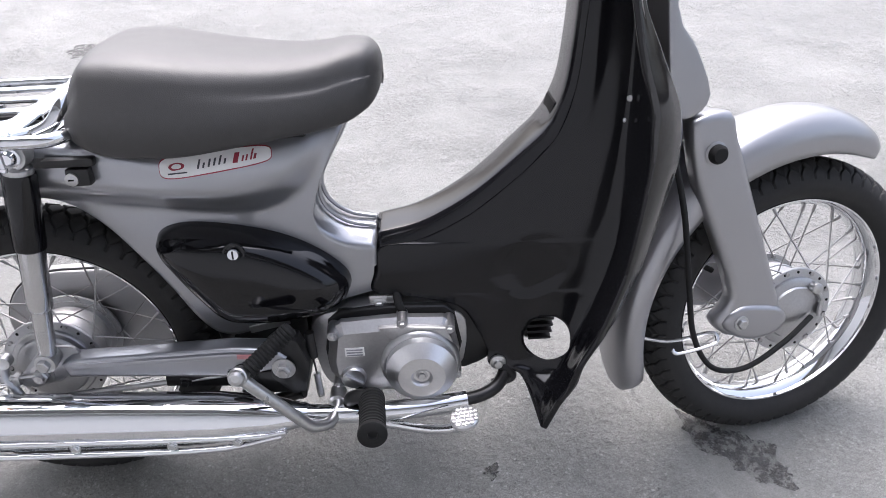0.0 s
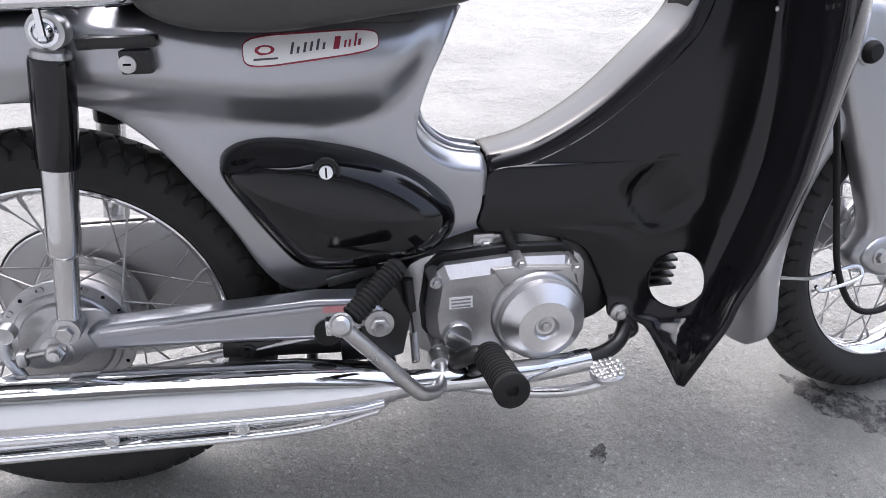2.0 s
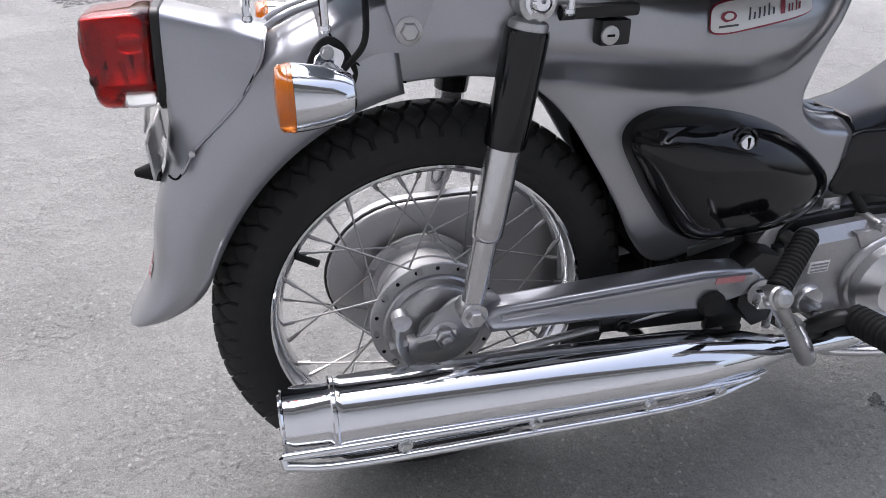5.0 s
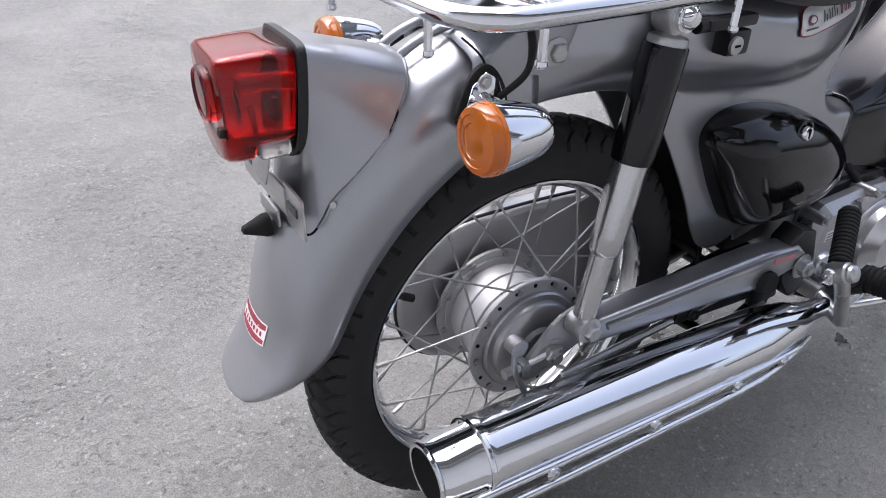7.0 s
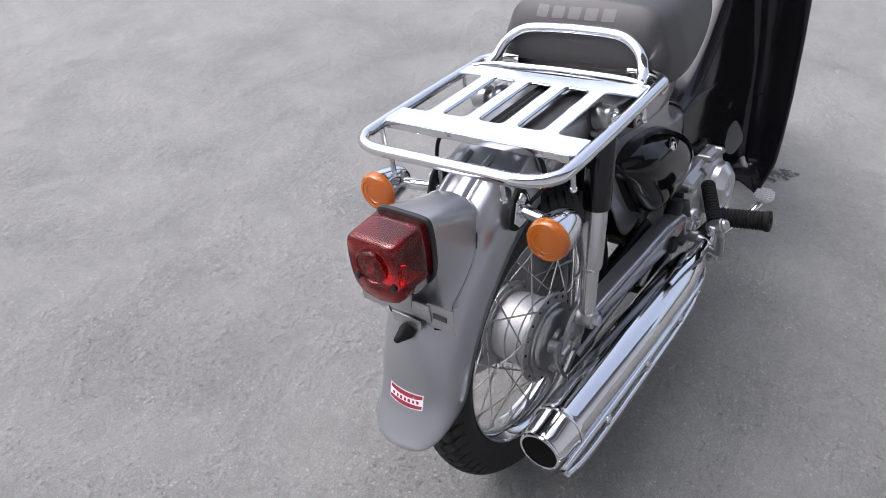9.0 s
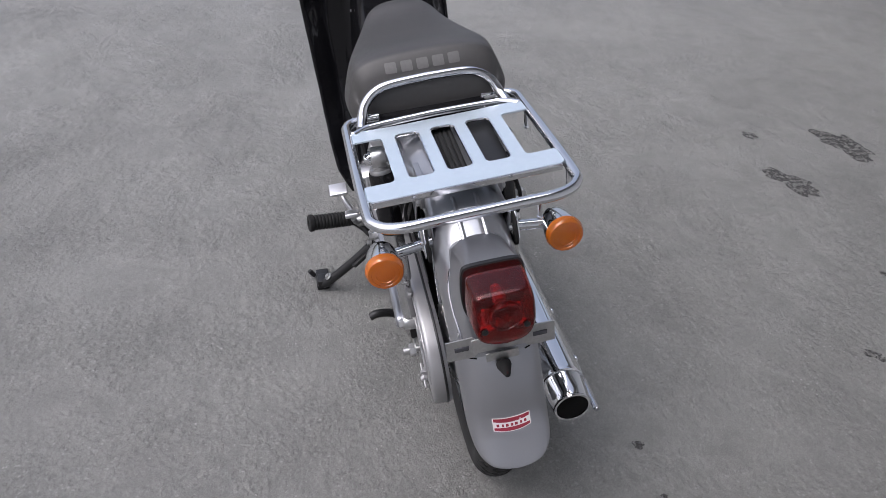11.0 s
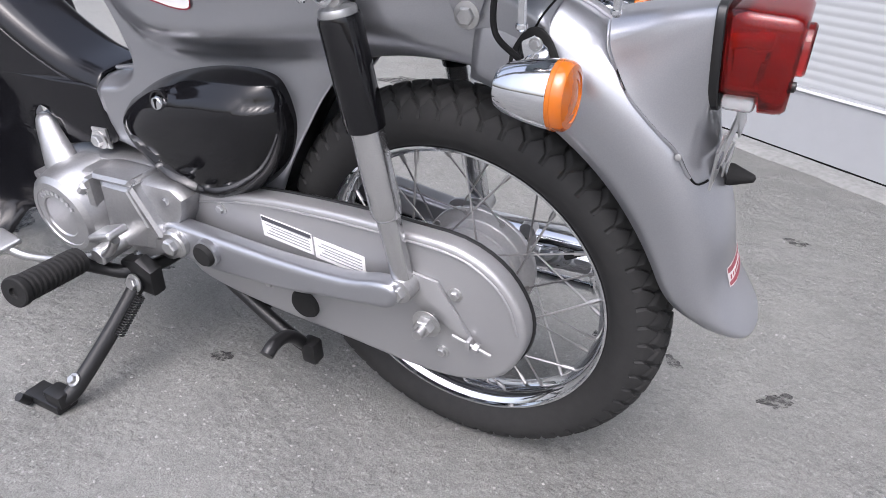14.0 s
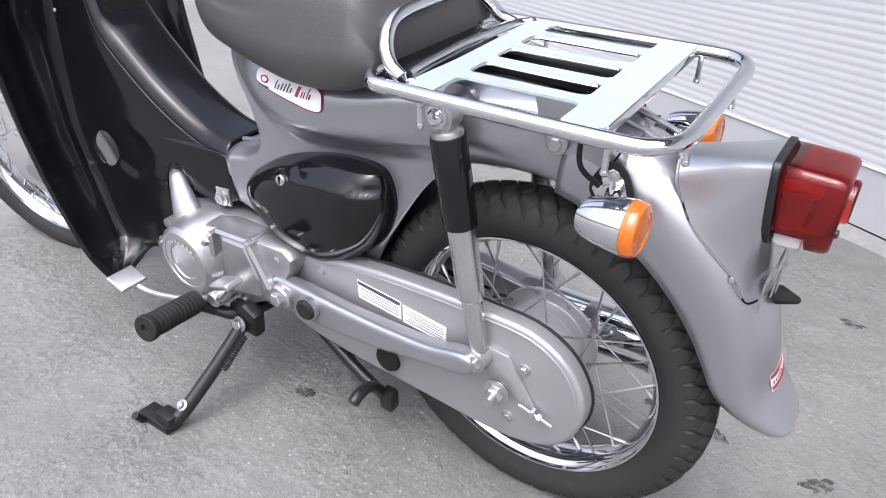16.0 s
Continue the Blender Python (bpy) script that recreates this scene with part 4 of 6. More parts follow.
# seam between body and mudguard, and the wire along it
for sy in (-1, 1):
    seam = []
    for x, z in cr([(-0.098, 0.572), (-0.088, 0.548), (-0.070, 0.527), (-0.045, 0.511), (-0.022, 0.503)], 8):
        hit, n, _, _ = body_tree.ray_cast(Vector((x, sy * 0.3, z)), Vector((0, -sy, 0)))
        if hit:
            seam.append(tuple(hit + n * 0.0))
    if len(seam) > 3:
        part("seam", tube(seam, 0.0011, 6), DARK_GAP, body)
    part("wire", tube(cr([(-0.060, sy * 0.050, 0.596), (-0.062, sy * 0.076, 0.580), (-0.066, sy * 0.083, 0.550), (-0.082, sy * 0.070, 0.527)], 6), 0.0028, 8), RUBBER, bike)
# rolled lip along the front edge of the body, from the saddle down to the leg shield
lip = cr([(0.470, 0.580), (0.456, 0.553), (0.437, 0.521), (0.421, 0.484), (0.427, 0.450), (0.455, 0.425), (0.494, 0.415)], 6)
for sy in (-1, 1):
    part("edge_lip", tube([(x, sy * 0.016 + YAW * x, z) for x, z in lip], 0.0032, 8), SILVER, body)

# -- rear shocks --
def shock(sy):
    yy = 0.087 if sy < 0 else 0.101
    top, bot = Vector((0.0775, sy * (yy + 0.002), 0.577)), Vector((0.0255, sy * yy, 0.273))
    ax = (bot - top).normalized()
    ln = (bot - top).length
    s = part("rear_shock", lathe([(0.012, 0.0235), (0.0190, 0.0240), (0.0200, 0.028), (0.0198, 0.12), (0.0192, 0.128), (0.0180, 0.129)], 32, top, ax), GLOSS_BLACK, bike, "rear shock with black upper shroud and bright tube")
    part("shock_tube", lathe([(0.0168, 0.127), (0.0165, 0.200), (0.0163, 0.218), (0.0150, 0.222), (0.0126, 0.225), (0.0120, ln - 0.012)], 28, top, ax), TUBE_CHROME, s, "bright lower tube")
    part("top_eye", join(lathe([(0.0165, -0.011), (0.0175, -0.009), (0.0175, 0.009), (0.0165, 0.011)], 28, top, (0, 1, 0)), tube([top + ax * 0.012, top + ax * 0.022], 0.009, 14)), STEEL, s)
    part("shroud_cap", lathe([(0.010, 0.012), (0.0125, 0.016), (0.0165, 0.0175), (0.0175, 0.020), (0.0175, 0.0238)], 28, top, ax), STEEL, s)
    part("cap_nut", lathe([(0.0125, 0.011), (0.0125, 0.015), (0.0095, 0.0155), (0.0090, 0.019), (0.006, 0.022), (0.0, 0.0225)], 20, top, (0, sy, 0)), CHROME, s)
    part("bottom_eye", lathe([(0.0135, -0.012), (0.0145, -0.010), (0.0145, 0.010), (0.0135, 0.012)], 24, bot, (0, 1, 0)), STEEL, s)
    part("bottom_nut", hexbolt(bot + Vector((0, sy * 0.012, 0)), (0, sy, 0), 0.0095, 0.008), STEEL, s)
    b = lathe([(0.022, 0.0), (0.022, 0.008), (0.019, 0.012)], 24, top - Vector((0, sy * 0.026, 0)), (0, -sy, 0))
    part("shock_mount", join(b, tube([top, top - Vector((0, sy * 0.045, 0))], 0.010, 12)), SILVER, s)


shock(-1)
shock(1)

# -- right swing arm, brake parts --
o = cr_closed([(-0.036, 0.228), (-0.014, 0.256), (0.010, 0.278), (0.040, 0.284), (0.060, 0.276), (0.064, 0.250), (0.035, 0.232), (0.0, 0.218), (-0.024, 0.216)], 3)
arm = part("swing_arm", prism(o, -0.074, -0.068, 0.0015), CASE_PAINT, bike, "silver pressed swing arm")
o2 = [(0.046, 0.240), (0.040, 0.262), (0.052, 0.270), (0.285, 0.286), (0.345, 0.283), (0.362, 0.268), (0.355, 0.252), (0.290, 0.235), (0.20, 0.238)]
inward = Matrix(((1, 0, 0, 0), (-0.066, 1, 0, 0.0224), (0, 0, 1, 0), (0, 0, 0, 1)))  # the arm closes in towards the axle
part("arm_box", moved(prism(o2, -0.110, -0.078, 0.007, 3), inward), SILVER, arm, sharp=50)
part("arm_rib", moved(prism([(0.055, 0.2655), (0.285, 0.2815), (0.340, 0.2795), (0.335, 0.2705), (0.285, 0.2735), (0.058, 0.2575)], -0.1150, -0.104, 0.003, 2), inward), SILVER, arm)
part("arm_grommet", moved(lathe([(0.0155, 0.0), (0.0155, 0.006), (0.013, 0.010), (0.0, 0.0105)], 24, (0.298, -0.108, 0.245), (0, -1, 0)), inward), RUBBER, arm, "black rubber grommet")
part("arm_label", moved(box((0.312, -0.1156, 0.2768), (0.034, 0.001, 0.0075), 0), inward), STICKER_PINK, arm)
part("axle_nut", join(hexbolt((0.0, -0.073, 0.237), (0, -1, 0), 0.0115, 0.009), tube([(0.0, -0.070, 0.237), (0.0, -0.088, 0.237)], 0.0062, 12), lathe([(0.017, 0.0), (0.017, 0.002), (0.012, 0.0025)], 20, (0.0, -0.073, 0.237), (0, -1, 0)), tube([(0.0, -0.070, 0.234), (0.0, -0.050, 0.230)], 0.011, 16)), STEEL, bike)
part("chain_adjuster", join(tube([(-0.052, -0.075, 0.233), (0.012, -0.076, 0.240)], 0.004, 8), box((-0.036, -0.074, 0.232), (0.010, 0.016, 0.016), 0.002), tube([(-0.06, -0.075, 0.2325), (-0.042, -0.075, 0.2335)], 0.0060, 6)), STEEL, bike)
part("brake_arm", join(tube(cr([(-0.046, -0.072, 0.262), (-0.050, -0.078, 0.240), (-0.040, -0.080, 0.214), (-0.030, -0.082, 0.190)], 4), 0.006, 10, flat=0.5), lathe([(0.010, 0), (0.010, 0.014)], 16, (-0.046, -0.066, 0.264), (0, -1, 0)),
                       tube([(-0.030, -0.083, 0.188), (0.33, -0.095, 0.195)], 0.0028, 8), lathe([(0.006, -0.008), (0.006, 0.008)], 10, (-0.030, -0.083, 0.188), (1, 0, 0))), STEEL, bike, "rear brake arm and rod")
part("torque_rod", tube([(0.02, -0.075, 0.196), (0.30, -0.085, 0.232)], 0.005, 10, flat=0.5), STEEL, bike)
part("pivot_bolt", join(hexbolt((0.356, -0.112, 0.252), (0, -1, 0), 0.011, 0.009), tube([(0.356, -0.108, 0.252), (0.356, -0.126, 0.252)], 0.006, 12)), STEEL, bike)
part("pivot_bracket", prism([(0.335, 0.232), (0.333, 0.285), (0.352, 0.300), (0.378, 0.292), (0.392, 0.250), (0.382, 0.205), (0.362, 0.20)], -0.106, -0.075, 0.004), SATIN_BLACK, bike)

# -- left: chain case, swing arm --
cc = cr_closed([(0.360, 0.288), (0.30, 0.309), (0.20, 0.324), (0.10, 0.331), (0.03, 0.332), (-0.03, 0.330), (-0.072, 0.312), (-0.098, 0.282), (-0.110, 0.246), (-0.104, 0.206), (-0.078, 0.168), (-0.030, 0.147),
                (0.03, 0.142), (0.12, 0.146), (0.24, 0.150), (0.33, 0.160), (0.372, 0.180), (0.380, 0.240)], 3)
case = part("chain_case", prism(cc, 0.058, 0.090, 0.007, 3), CASE_PAINT, bike, "silver painted full chain case", sharp=50)
ccm = np.mean(cc, axis=0)
part("case_rim", tube([(ccm[0] + (x - ccm[0]) * 1.004, 0.0665, ccm[1] + (z - ccm[1]) * 1.006) for x, z in cc], 0.0022, 8, closed=True), SATIN_BLACK, case, "black seal between the case halves")
ridge = [(x, 0.0905, z) for x, z in cr([(0.345, 0.286), (0.242, 0.310), (0.144, 0.320), (0.05, 0.3235), (-0.027, 0.322), (-0.068, 0.304), (-0.090, 0.277), (-0.101, 0.243)], 5)]
part("case_ridge", tube(ridge, 0.0016, 8), CASE_PAINT, case)
part("case_cap", lathe([(0.0205, 0.0), (0.0205, 0.003), (0.018, 0.0065), (0.0, 0.0075)], 28, (0.181, 0.0895, 0.182), (0, 1, 0)), RUBBER, case, "black rubber inspection cap")
for x, z in ((0.292, 0.290), (-0.03, 0.272), (-0.012, 0.184), (0.235, 0.196)):
    part("case_bolt", hexbolt((x, 0.090, z), (0, 1, 0), 0.0055, 0.004), STEEL, case)
for x0, x1, z0, z1 in ((0.155, 0.228, 0.266, 0.296), (0.083, 0.152, 0.258, 0.287)):
    base = part("case_label", prism([(x0, z0 - 0.002), (x1, z0 + 0.004), (x1, z1 + 0.003), (x0, z1 - 0.003)], 0.0895, 0.0908, 0), PAPER_WHITE, case, "white caution label with unreadable print")
    if x0 > 0.15:
        part("label_bar", prism([(x0 + 0.001, z1 - 0.009), (x1 - 0.001, z1 - 0.003), (x1 - 0.001, z1 + 0.002), (x0 + 0.001, z1 - 0.004)], 0.0907, 0.0912, 0), STICKER_DARK, base)
    for k in range(5):
        zz = z0 + 0.003 + k * 0.0042
        part("label_bar", prism([(x0 + 0.004, zz), (x1 - 0.006 - 0.004 * (k % 3), zz + 0.006), (x1 - 0.006 - 0.004 * (k % 3), zz + 0.0072), (x0 + 0.004, zz + 0.0012)], 0.0907, 0.0912, 0), STICKER_GREY, base)
armo = cr_closed([(0.372, 0.246), (0.362, 0.267), (0.333, 0.271), (0.251, 0.269), (0.167, 0.269), (0.091, 0.274), (0.050, 0.284), (0.026, 0.284), (0.022, 0.268), (0.034, 0.254), (0.066, 0.248), (0.127, 0.237), (0.16, 0.230), (0.229, 0.223), (0.284, 0.219), (0.331, 0.220), (0.360, 0.226)], 3)
larm = part("swing_arm", prism(armo, 0.100, 0.127, 0.0125, 5), SILVER, bike, "silver pressed swing arm")
part("pivot_nut", join(lathe([(0.019, 0.0), (0.019, 0.008), (0.016, 0.011)], 24, (0.340, 0.126, 0.248), (0, 1, 0)), hexbolt((0.340, 0.136, 0.248), (0, 1, 0), 0.011, 0.008)), STEEL, larm)
part("arm_grommet", lathe([(0.018, -0.004), (0.018, 0.004), (0.0165, 0.0045)], 24, (0.288, 0.130, 0.250), (0, 1, 0)), SILVER, larm)
part("grommet_plug", lathe([(0.0155, 0.0), (0.0155, 0.003), (0.013, 0.0065), (0.0, 0.007)], 24, (0.288, 0.134, 0.250), (0, 1, 0)), RUBBER, larm)
part("axle_nut", join(hexbolt((0.0, 0.102, AXLE[1]), (0, 1, 0), 0.0115, 0.010), tube([(0.0, 0.09, AXLE[1]), (0.0, 0.124, AXLE[1])], 0.006, 12)), STEEL, bike)
part("axle_plate", prism([(0.034, 0.288), (-0.010, 0.284), (-0.048, 0.224), (-0.054, 0.213), (-0.046, 0.210), (-0.012, 0.232), (0.020, 0.246), (0.034, 0.262)], 0.0905, 0.0945, 0.001), CASE_PAINT, bike)
part("adjuster_bolt", join(tube([(-0.076, 0.099, 0.211), (-0.03, 0.099, 0.222)], 0.0021, 8), hexbolt((-0.056, 0.099, 0.2155), (-0.96, 0, -0.25), 0.0065, 0.006, False), box((-0.050, 0.098, 0.2175), (0.005, 0.010, 0.012), 0.0015)), CASE_PAINT, bike)

# -- side covers --
def side_cover(sy, outline, screw, ridge):
    """A deep glossy bulged cover over the narrow waist of the body, stepped back above a ridge, with a bright slotted screw."""
    out = 0.036 if sy < 0 else 0.046
    levels = [(1.0, out), (1.0, out + 0.008), (0.992, out + 0.0115)] + [(k, out + 0.010 + 0.0555 * (1 - k ** 3.2) ** 0.47) for k in (0.985, 0.975, 0.96, 0.94, 0.915, 0.885, 0.85, 0.81, 0.76, 0.70, 0.63, 0.55, 0.46, 0.36, 0.25, 0.13, 0.02)]
    bm = dome(outline, [(k, sy * y) for k, y in levels])
    rx, rz = zip(*sorted(cr(ridge, 6)))
    for v in bm.verts:
        if abs(v.co.y) > out + 0.013:
            h = min(1.0, max(0.0, (v.co.z - float(np.interp(v.co.x, rx, rz))) / 0.006))
            v.co.y -= sy * 0.0065 * h * h * (3 - 2 * h)
    bmesh.ops.recalc_face_normals(bm, faces=bm.faces[:])
    tree = BVHTree.FromBMesh(bm)
    at = tree.ray_cast(Vector((screw[0], sy * 0.3, screw[1])), Vector((0, -sy, 0)))[0]
    c = part("side_cover", bm, GLOSS_BLACK, bike, "gloss black side cover with a bright screw", sharp=60)
    part("screw_seat", lathe([(0.0150, -0.003), (0.0145, 0.0008), (0.0120, 0.0012), (0.0110, -0.002)], 26, at, (0, sy, 0.15)), GLOSS_BLACK, c)
    part("cover_screw", lathe([(0.0085, -0.003), (0.0085, 0.003), (0.0070, 0.0052), (0.0, 0.0060)], 20, at, (0, sy, 0.15)), CHROME, c)
    part("screw_slot", box(at + Vector((0, sy * 0.0058, 0.0008)), (0.002, 0.0012, 0.011), 0), DARK_GAP, c)
    return c


rc = [(0.1994 + (x - 0.213) * 1.07, z - 0.0165) for x, z in cr_closed([(0.213, 0.440), (0.222, 0.463), (0.256, 0.472), (0.314, 0.464), (0.371, 0.446), (0.417, 0.418), (0.449, 0.383), (0.449, 0.353), (0.423, 0.329), (0.370, 0.317), (0.310, 0.317), (0.279, 0.328), (0.253, 0.363), (0.231, 0.401)], 9)]
side_cover(-1, rc, (0.312, 0.427), [(0.222, 0.428), (0.250, 0.434), (0.280, 0.434), (0.298, 0.439), (0.316, 0.443), (0.334, 0.436), (0.375, 0.420), (0.412, 0.396), (0.438, 0.372)])
lc = [(0.316 + (x - 0.316) * 1.05, 0.380 + (z - 0.386) * 1.03) for x, z in cr_closed([(0.442, 0.374), (0.428, 0.399), (0.392, 0.426), (0.340, 0.450), (0.270, 0.467), (0.213, 0.468), (0.194, 0.452), (0.189, 0.416), (0.202, 0.376), (0.224, 0.345), (0.262, 0.315), (0.306, 0.299), (0.372, 0.306), (0.424, 0.342)], 9)]
side_cover(1, lc, (0.336, 0.424), [(0.408, 0.402), (0.372, 0.421), (0.352, 0.431), (0.330, 0.437), (0.312, 0.431), (0.280, 0.436), (0.240, 0.438), (0.214, 0.432)])

# -- engine --
mid = cr_closed([(0.395, 0.20), (0.39, 0.28), (0.43, 0.305), (0.52, 0.308), (0.60, 0.295), (0.62, 0.26), (0.60, 0.18), (0.50, 0.160), (0.42, 0.165)], 3)
engine = part("engine", prism(mid, -0.052, 0.085, 0.008, 2), ALLOY, bike, "silver alloy horizontal single engine")
rc2 = [(x, z if z < 0.25 else 0.25 + (z - 0.25) * 0.72) for x, z in ((0.413, 0.24), (0.421, 0.300), (0.437, 0.317), (0.510, 0.322), (0.584, 0.317), (0.597, 0.302), (0.606, 0.240), (0.598, 0.206), (0.572, 0.180), (0.530, 0.172), (0.470, 0.174), (0.430, 0.190), (0.415, 0.212))]
rcv = part("clutch_cover", prism(rc2, -0.0865, -0.050, 0.013, 1), ALLOY, engine, sharp=20)
part("cover_gasket", prism([(0.51 + (x - 0.51) * 1.05, 0.247 + (z - 0.247) * 1.14) for x, z in rc2], -0.056, -0.044, 0.002, 1), SATIN_BLACK, engine)
part("cover_web", prism([(0.490, 0.296), (0.530, 0.296), (0.588, 0.290), (0.598, 0.262), (0.548, 0.284), (0.505, 0.272)], -0.0905, -0.080, 0.006, 2), ALLOY, engine)
part("cover_step", lathe([(0.058, 0.0), (0.0575, 0.006), (0.054, 0.010), (0.052, 0.011)], 48, (0.548, -0.0845, 0.230), (0, -1, 0)), ALLOY, engine)
part("round_cap", lathe([(0.0515, 0.0), (0.0510, 0.0125), (0.0500, 0.0135), (0.0345, 0.0260), (0.0335, 0.0270), (0.0155, 0.0275), (0.0135, 0.0255), (0.0115, 0.0215), (0.006, 0.021), (0.0, 0.021)], 56, (0.549, -0.0945, 0.229), (0, -1, 0)), SATIN_ALLOY, engine, "machined round cover", sharp=14)
part("cap_bolt", hexbolt((0.549, -0.1150, 0.229), (0, -1, 0), 0.0055, 0.004), STEEL, engine)
part("oil_cap", join(lathe([(0.0185, 0.0), (0.0185, 0.006), (0.0165, 0.009), (0.0, 0.009)], 32, (0.449, -0.0850, 0.2115), (0, -1, 0)), box((0.449, -0.0960, 0.2115), (0.031, 0.006, 0.0065), 0.0015, m=Matrix.Rotation(radians(35), 4, "Y"))), SATIN_ALLOY, engine)
part("engine_plate", box((0.454, -0.0862, 0.2545), (0.028, 0.0015, 0.0155), 0.0004), PAPER_WHITE, engine, "small plate with unreadable print")
for k in range(3):
    part("plate_bar", box((0.454, -0.0872, 0.2585 - 0.0045 * k), (0.023, 0.0006, 0.002), 0), STICKER_GREY, engine)
for x, z in ((0.425, 0.284), (0.525, 0.298), (0.592, 0.286), (0.600, 0.205), (0.545, 0.178), (0.425, 0.195), (0.470, 0.180)):
    part("cover_bolt", join(lathe([(0.0085, 0.0), (0.008, 0.03), (0.0075, 0.036)], 14, (x, -0.052, z), (0, -1, 0)), hexbolt((x, -0.088, z), (0, -1, 0), 0.0048, 0.005, False)), ALLOY, engine)
part("engine_hanger", join(box((0.491, -0.041, 0.309), (0.026, 0.006, 0.024), 0.002), hexbolt((0.4925, -0.044, 0.306), (0, -1, 0), 0.0075, 0.006), box((0.506, -0.039, 0.313), (0.034, 0.004, 0.010), 0.001)), STEEL, engine)
part("engine_hanger", join(box((0.512, 0.070, 0.330), (0.030, 0.006, 0.030), 0.003), hexbolt((0.512, 0.074, 0.328), (0, 1, 0), 0.009, 0.007)), STEEL, engine)
part("hose", tube(cr([(0.527, -0.060, 0.300), (0.521, -0.056, 0.312), (0.517, -0.038, 0.326)], 5), 0.006, 10), RUBBER, engine)
# left covers: round generator cover and the faceted sprocket cover
GEN = (0.530, 0.245)
part("generator_cover", lathe([(0.064, 0.0), (0.064, 0.030), (0.062, 0.050), (0.057, 0.066), (0.050, 0.072), (0.044, 0.0725), (0.043, 0.071), (0.030, 0.0725), (0.0285, 0.0705), (0.0, 0.0710)], 48, (GEN[0], 0.080, GEN[1]), (0, 1, 0.0)), ALLOY, engine, "cast round generator cover", sharp=22)
sp = [(0.530, 0.185), (0.530, 0.300), (0.471, 0.312), (0.411, 0.314), (0.340, 0.318), (0.324, 0.306), (0.330, 0.284), (0.350, 0.252), (0.381, 0.212), (0.430, 0.186), (0.480, 0.178)]
part("sprocket_cover", prism(sp, 0.075, 0.120, 0.010, 2), ALLOY, engine, sharp=45)
part("cover_facet", prism([(0.462, 0.306), (0.408, 0.308), (0.384, 0.254), (0.398, 0.216), (0.462, 0.200), (0.474, 0.238)], 0.112, 0.128, 0.007, 1), ALLOY, engine, sharp=20)


def bar(a, b, w0, w1, y0, y1):
    """A cast rib with flat flanks between two places of the side view."""
    a, b = Vector((a[0], a[1])), Vector((b[0], b[1]))
    n = (b - a).normalized()
    n = Vector((-n.y, n.x))
    o = [a + n * w0, b + n * w1, b - n * w1, a - n * w0]
    return prism([(p.x, p.y) for p in o], y0, y1, 0.004, 1)


for a, b, w0, w1, y1 in (((0.398, 0.312), (0.366, 0.246), 0.006, 0.008, 0.134), ((0.474, 0.308), (0.482, 0.226), 0.0045, 0.006, 0.138), ((0.476, 0.300), (0.520, 0.262), 0.006, 0.007, 0.142), ((0.470, 0.309), (0.402, 0.314), 0.0045, 0.0045, 0.130)):
    part("cover_rib", bar(a, b, w0, w1, 0.100, y1), ALLOY, engine, sharp=20)
arc = [(GEN[0] + 0.0365 * math.cos(radians(a)), 0.1525, GEN[1] + 0.0365 * math.sin(radians(a))) for a in range(50, 150, 14)]
part("cover_mark", join(*[box(p, (0.006, 0.0015, 0.006), 0.0006) for p in arc]), SATIN_ALLOY, engine)
for x, z in ((0.478, 0.302), (0.589, 0.268), (0.580, 0.205), (0.402, 0.309), (0.350, 0.300), (0.352, 0.262), (0.440, 0.194)):
    part("cover_bolt", join(lathe([(0.009, 0.0), (0.0085, 0.03), (0.008, 0.034)], 14, (x, 0.085, z), (0, 1, 0)), hexbolt((x, 0.119, z), (0, 1, 0), 0.005, 0.005, False)), ALLOY, engine)
# cylinder with fins and head, lying forward
part("cylinder", box((0.66, 0.016, 0.256), (0.10, 0.08, 0.075), 0.008), ALLOY, engine)
for k in range(7):
    part("cooling_fin", box((0.636 + 0.0105 * k, 0.016, 0.256), (0.004, 0.098, 0.100), 0.0015), ALLOY, engine)
head = part("cylinder_head", box((0.722, 0.016, 0.256), (0.030, 0.080, 0.085), 0.012, 3), SATIN_BLACK, engine)
for k in range(7):
    part("head_fin", box((0.732, 0.016, 0.222 + 0.0115 * k), (0.044 - 0.003 * abs(k - 3), 0.098, 0.0045), 0.0015), SATIN_BLACK, head)
def finger():
    """A tapering cast pillar with flat faces."""
    rows = []
    for cx, hx, hy, y, z in ((0.558, 0.042, 0.024, 0.104, 0.272), (0.562, 0.039, 0.023, 0.101, 0.286), (0.600, 0.017, 0.014, 0.084, 0.338), (0.604, 0.013, 0.011, 0.082, 0.347), (0.606, 0.007, 0.006, 0.081, 0.351)):
        rows.append([(cx + a * hx, y + c * hy, z) for a, c in ((-0.8, -0.4), (0.8, -0.4), (1, 0.25), (0.35, 1), (-0.45, 1), (-1, 0.35))])
    return grid(rows, close_v=True, cap=True)


part("manifold_finger", finger(), ALLOY, engine, "pale alloy casting rising behind the leg shield", sharp=62)
part("finger_foot", join(box((0.590, 0.110, 0.276), (0.034, 0.030, 0.014), 0.005), box((0.545, 0.098, 0.268), (0.10, 0.06, 0.03), 0.008)), ALLOY, engine)
# black plate added to fill the dark area between engine and leg shield
part("engine_dark_fill", prism(cr_closed([(0.585, 0.335), (0.640, 0.330), (0.668, 0.270), (0.660, 0.215), (0.625, 0.190), (0.600, 0.200)], 3), -0.048, -0.036, 0.004), SATIN_BLACK, engine)
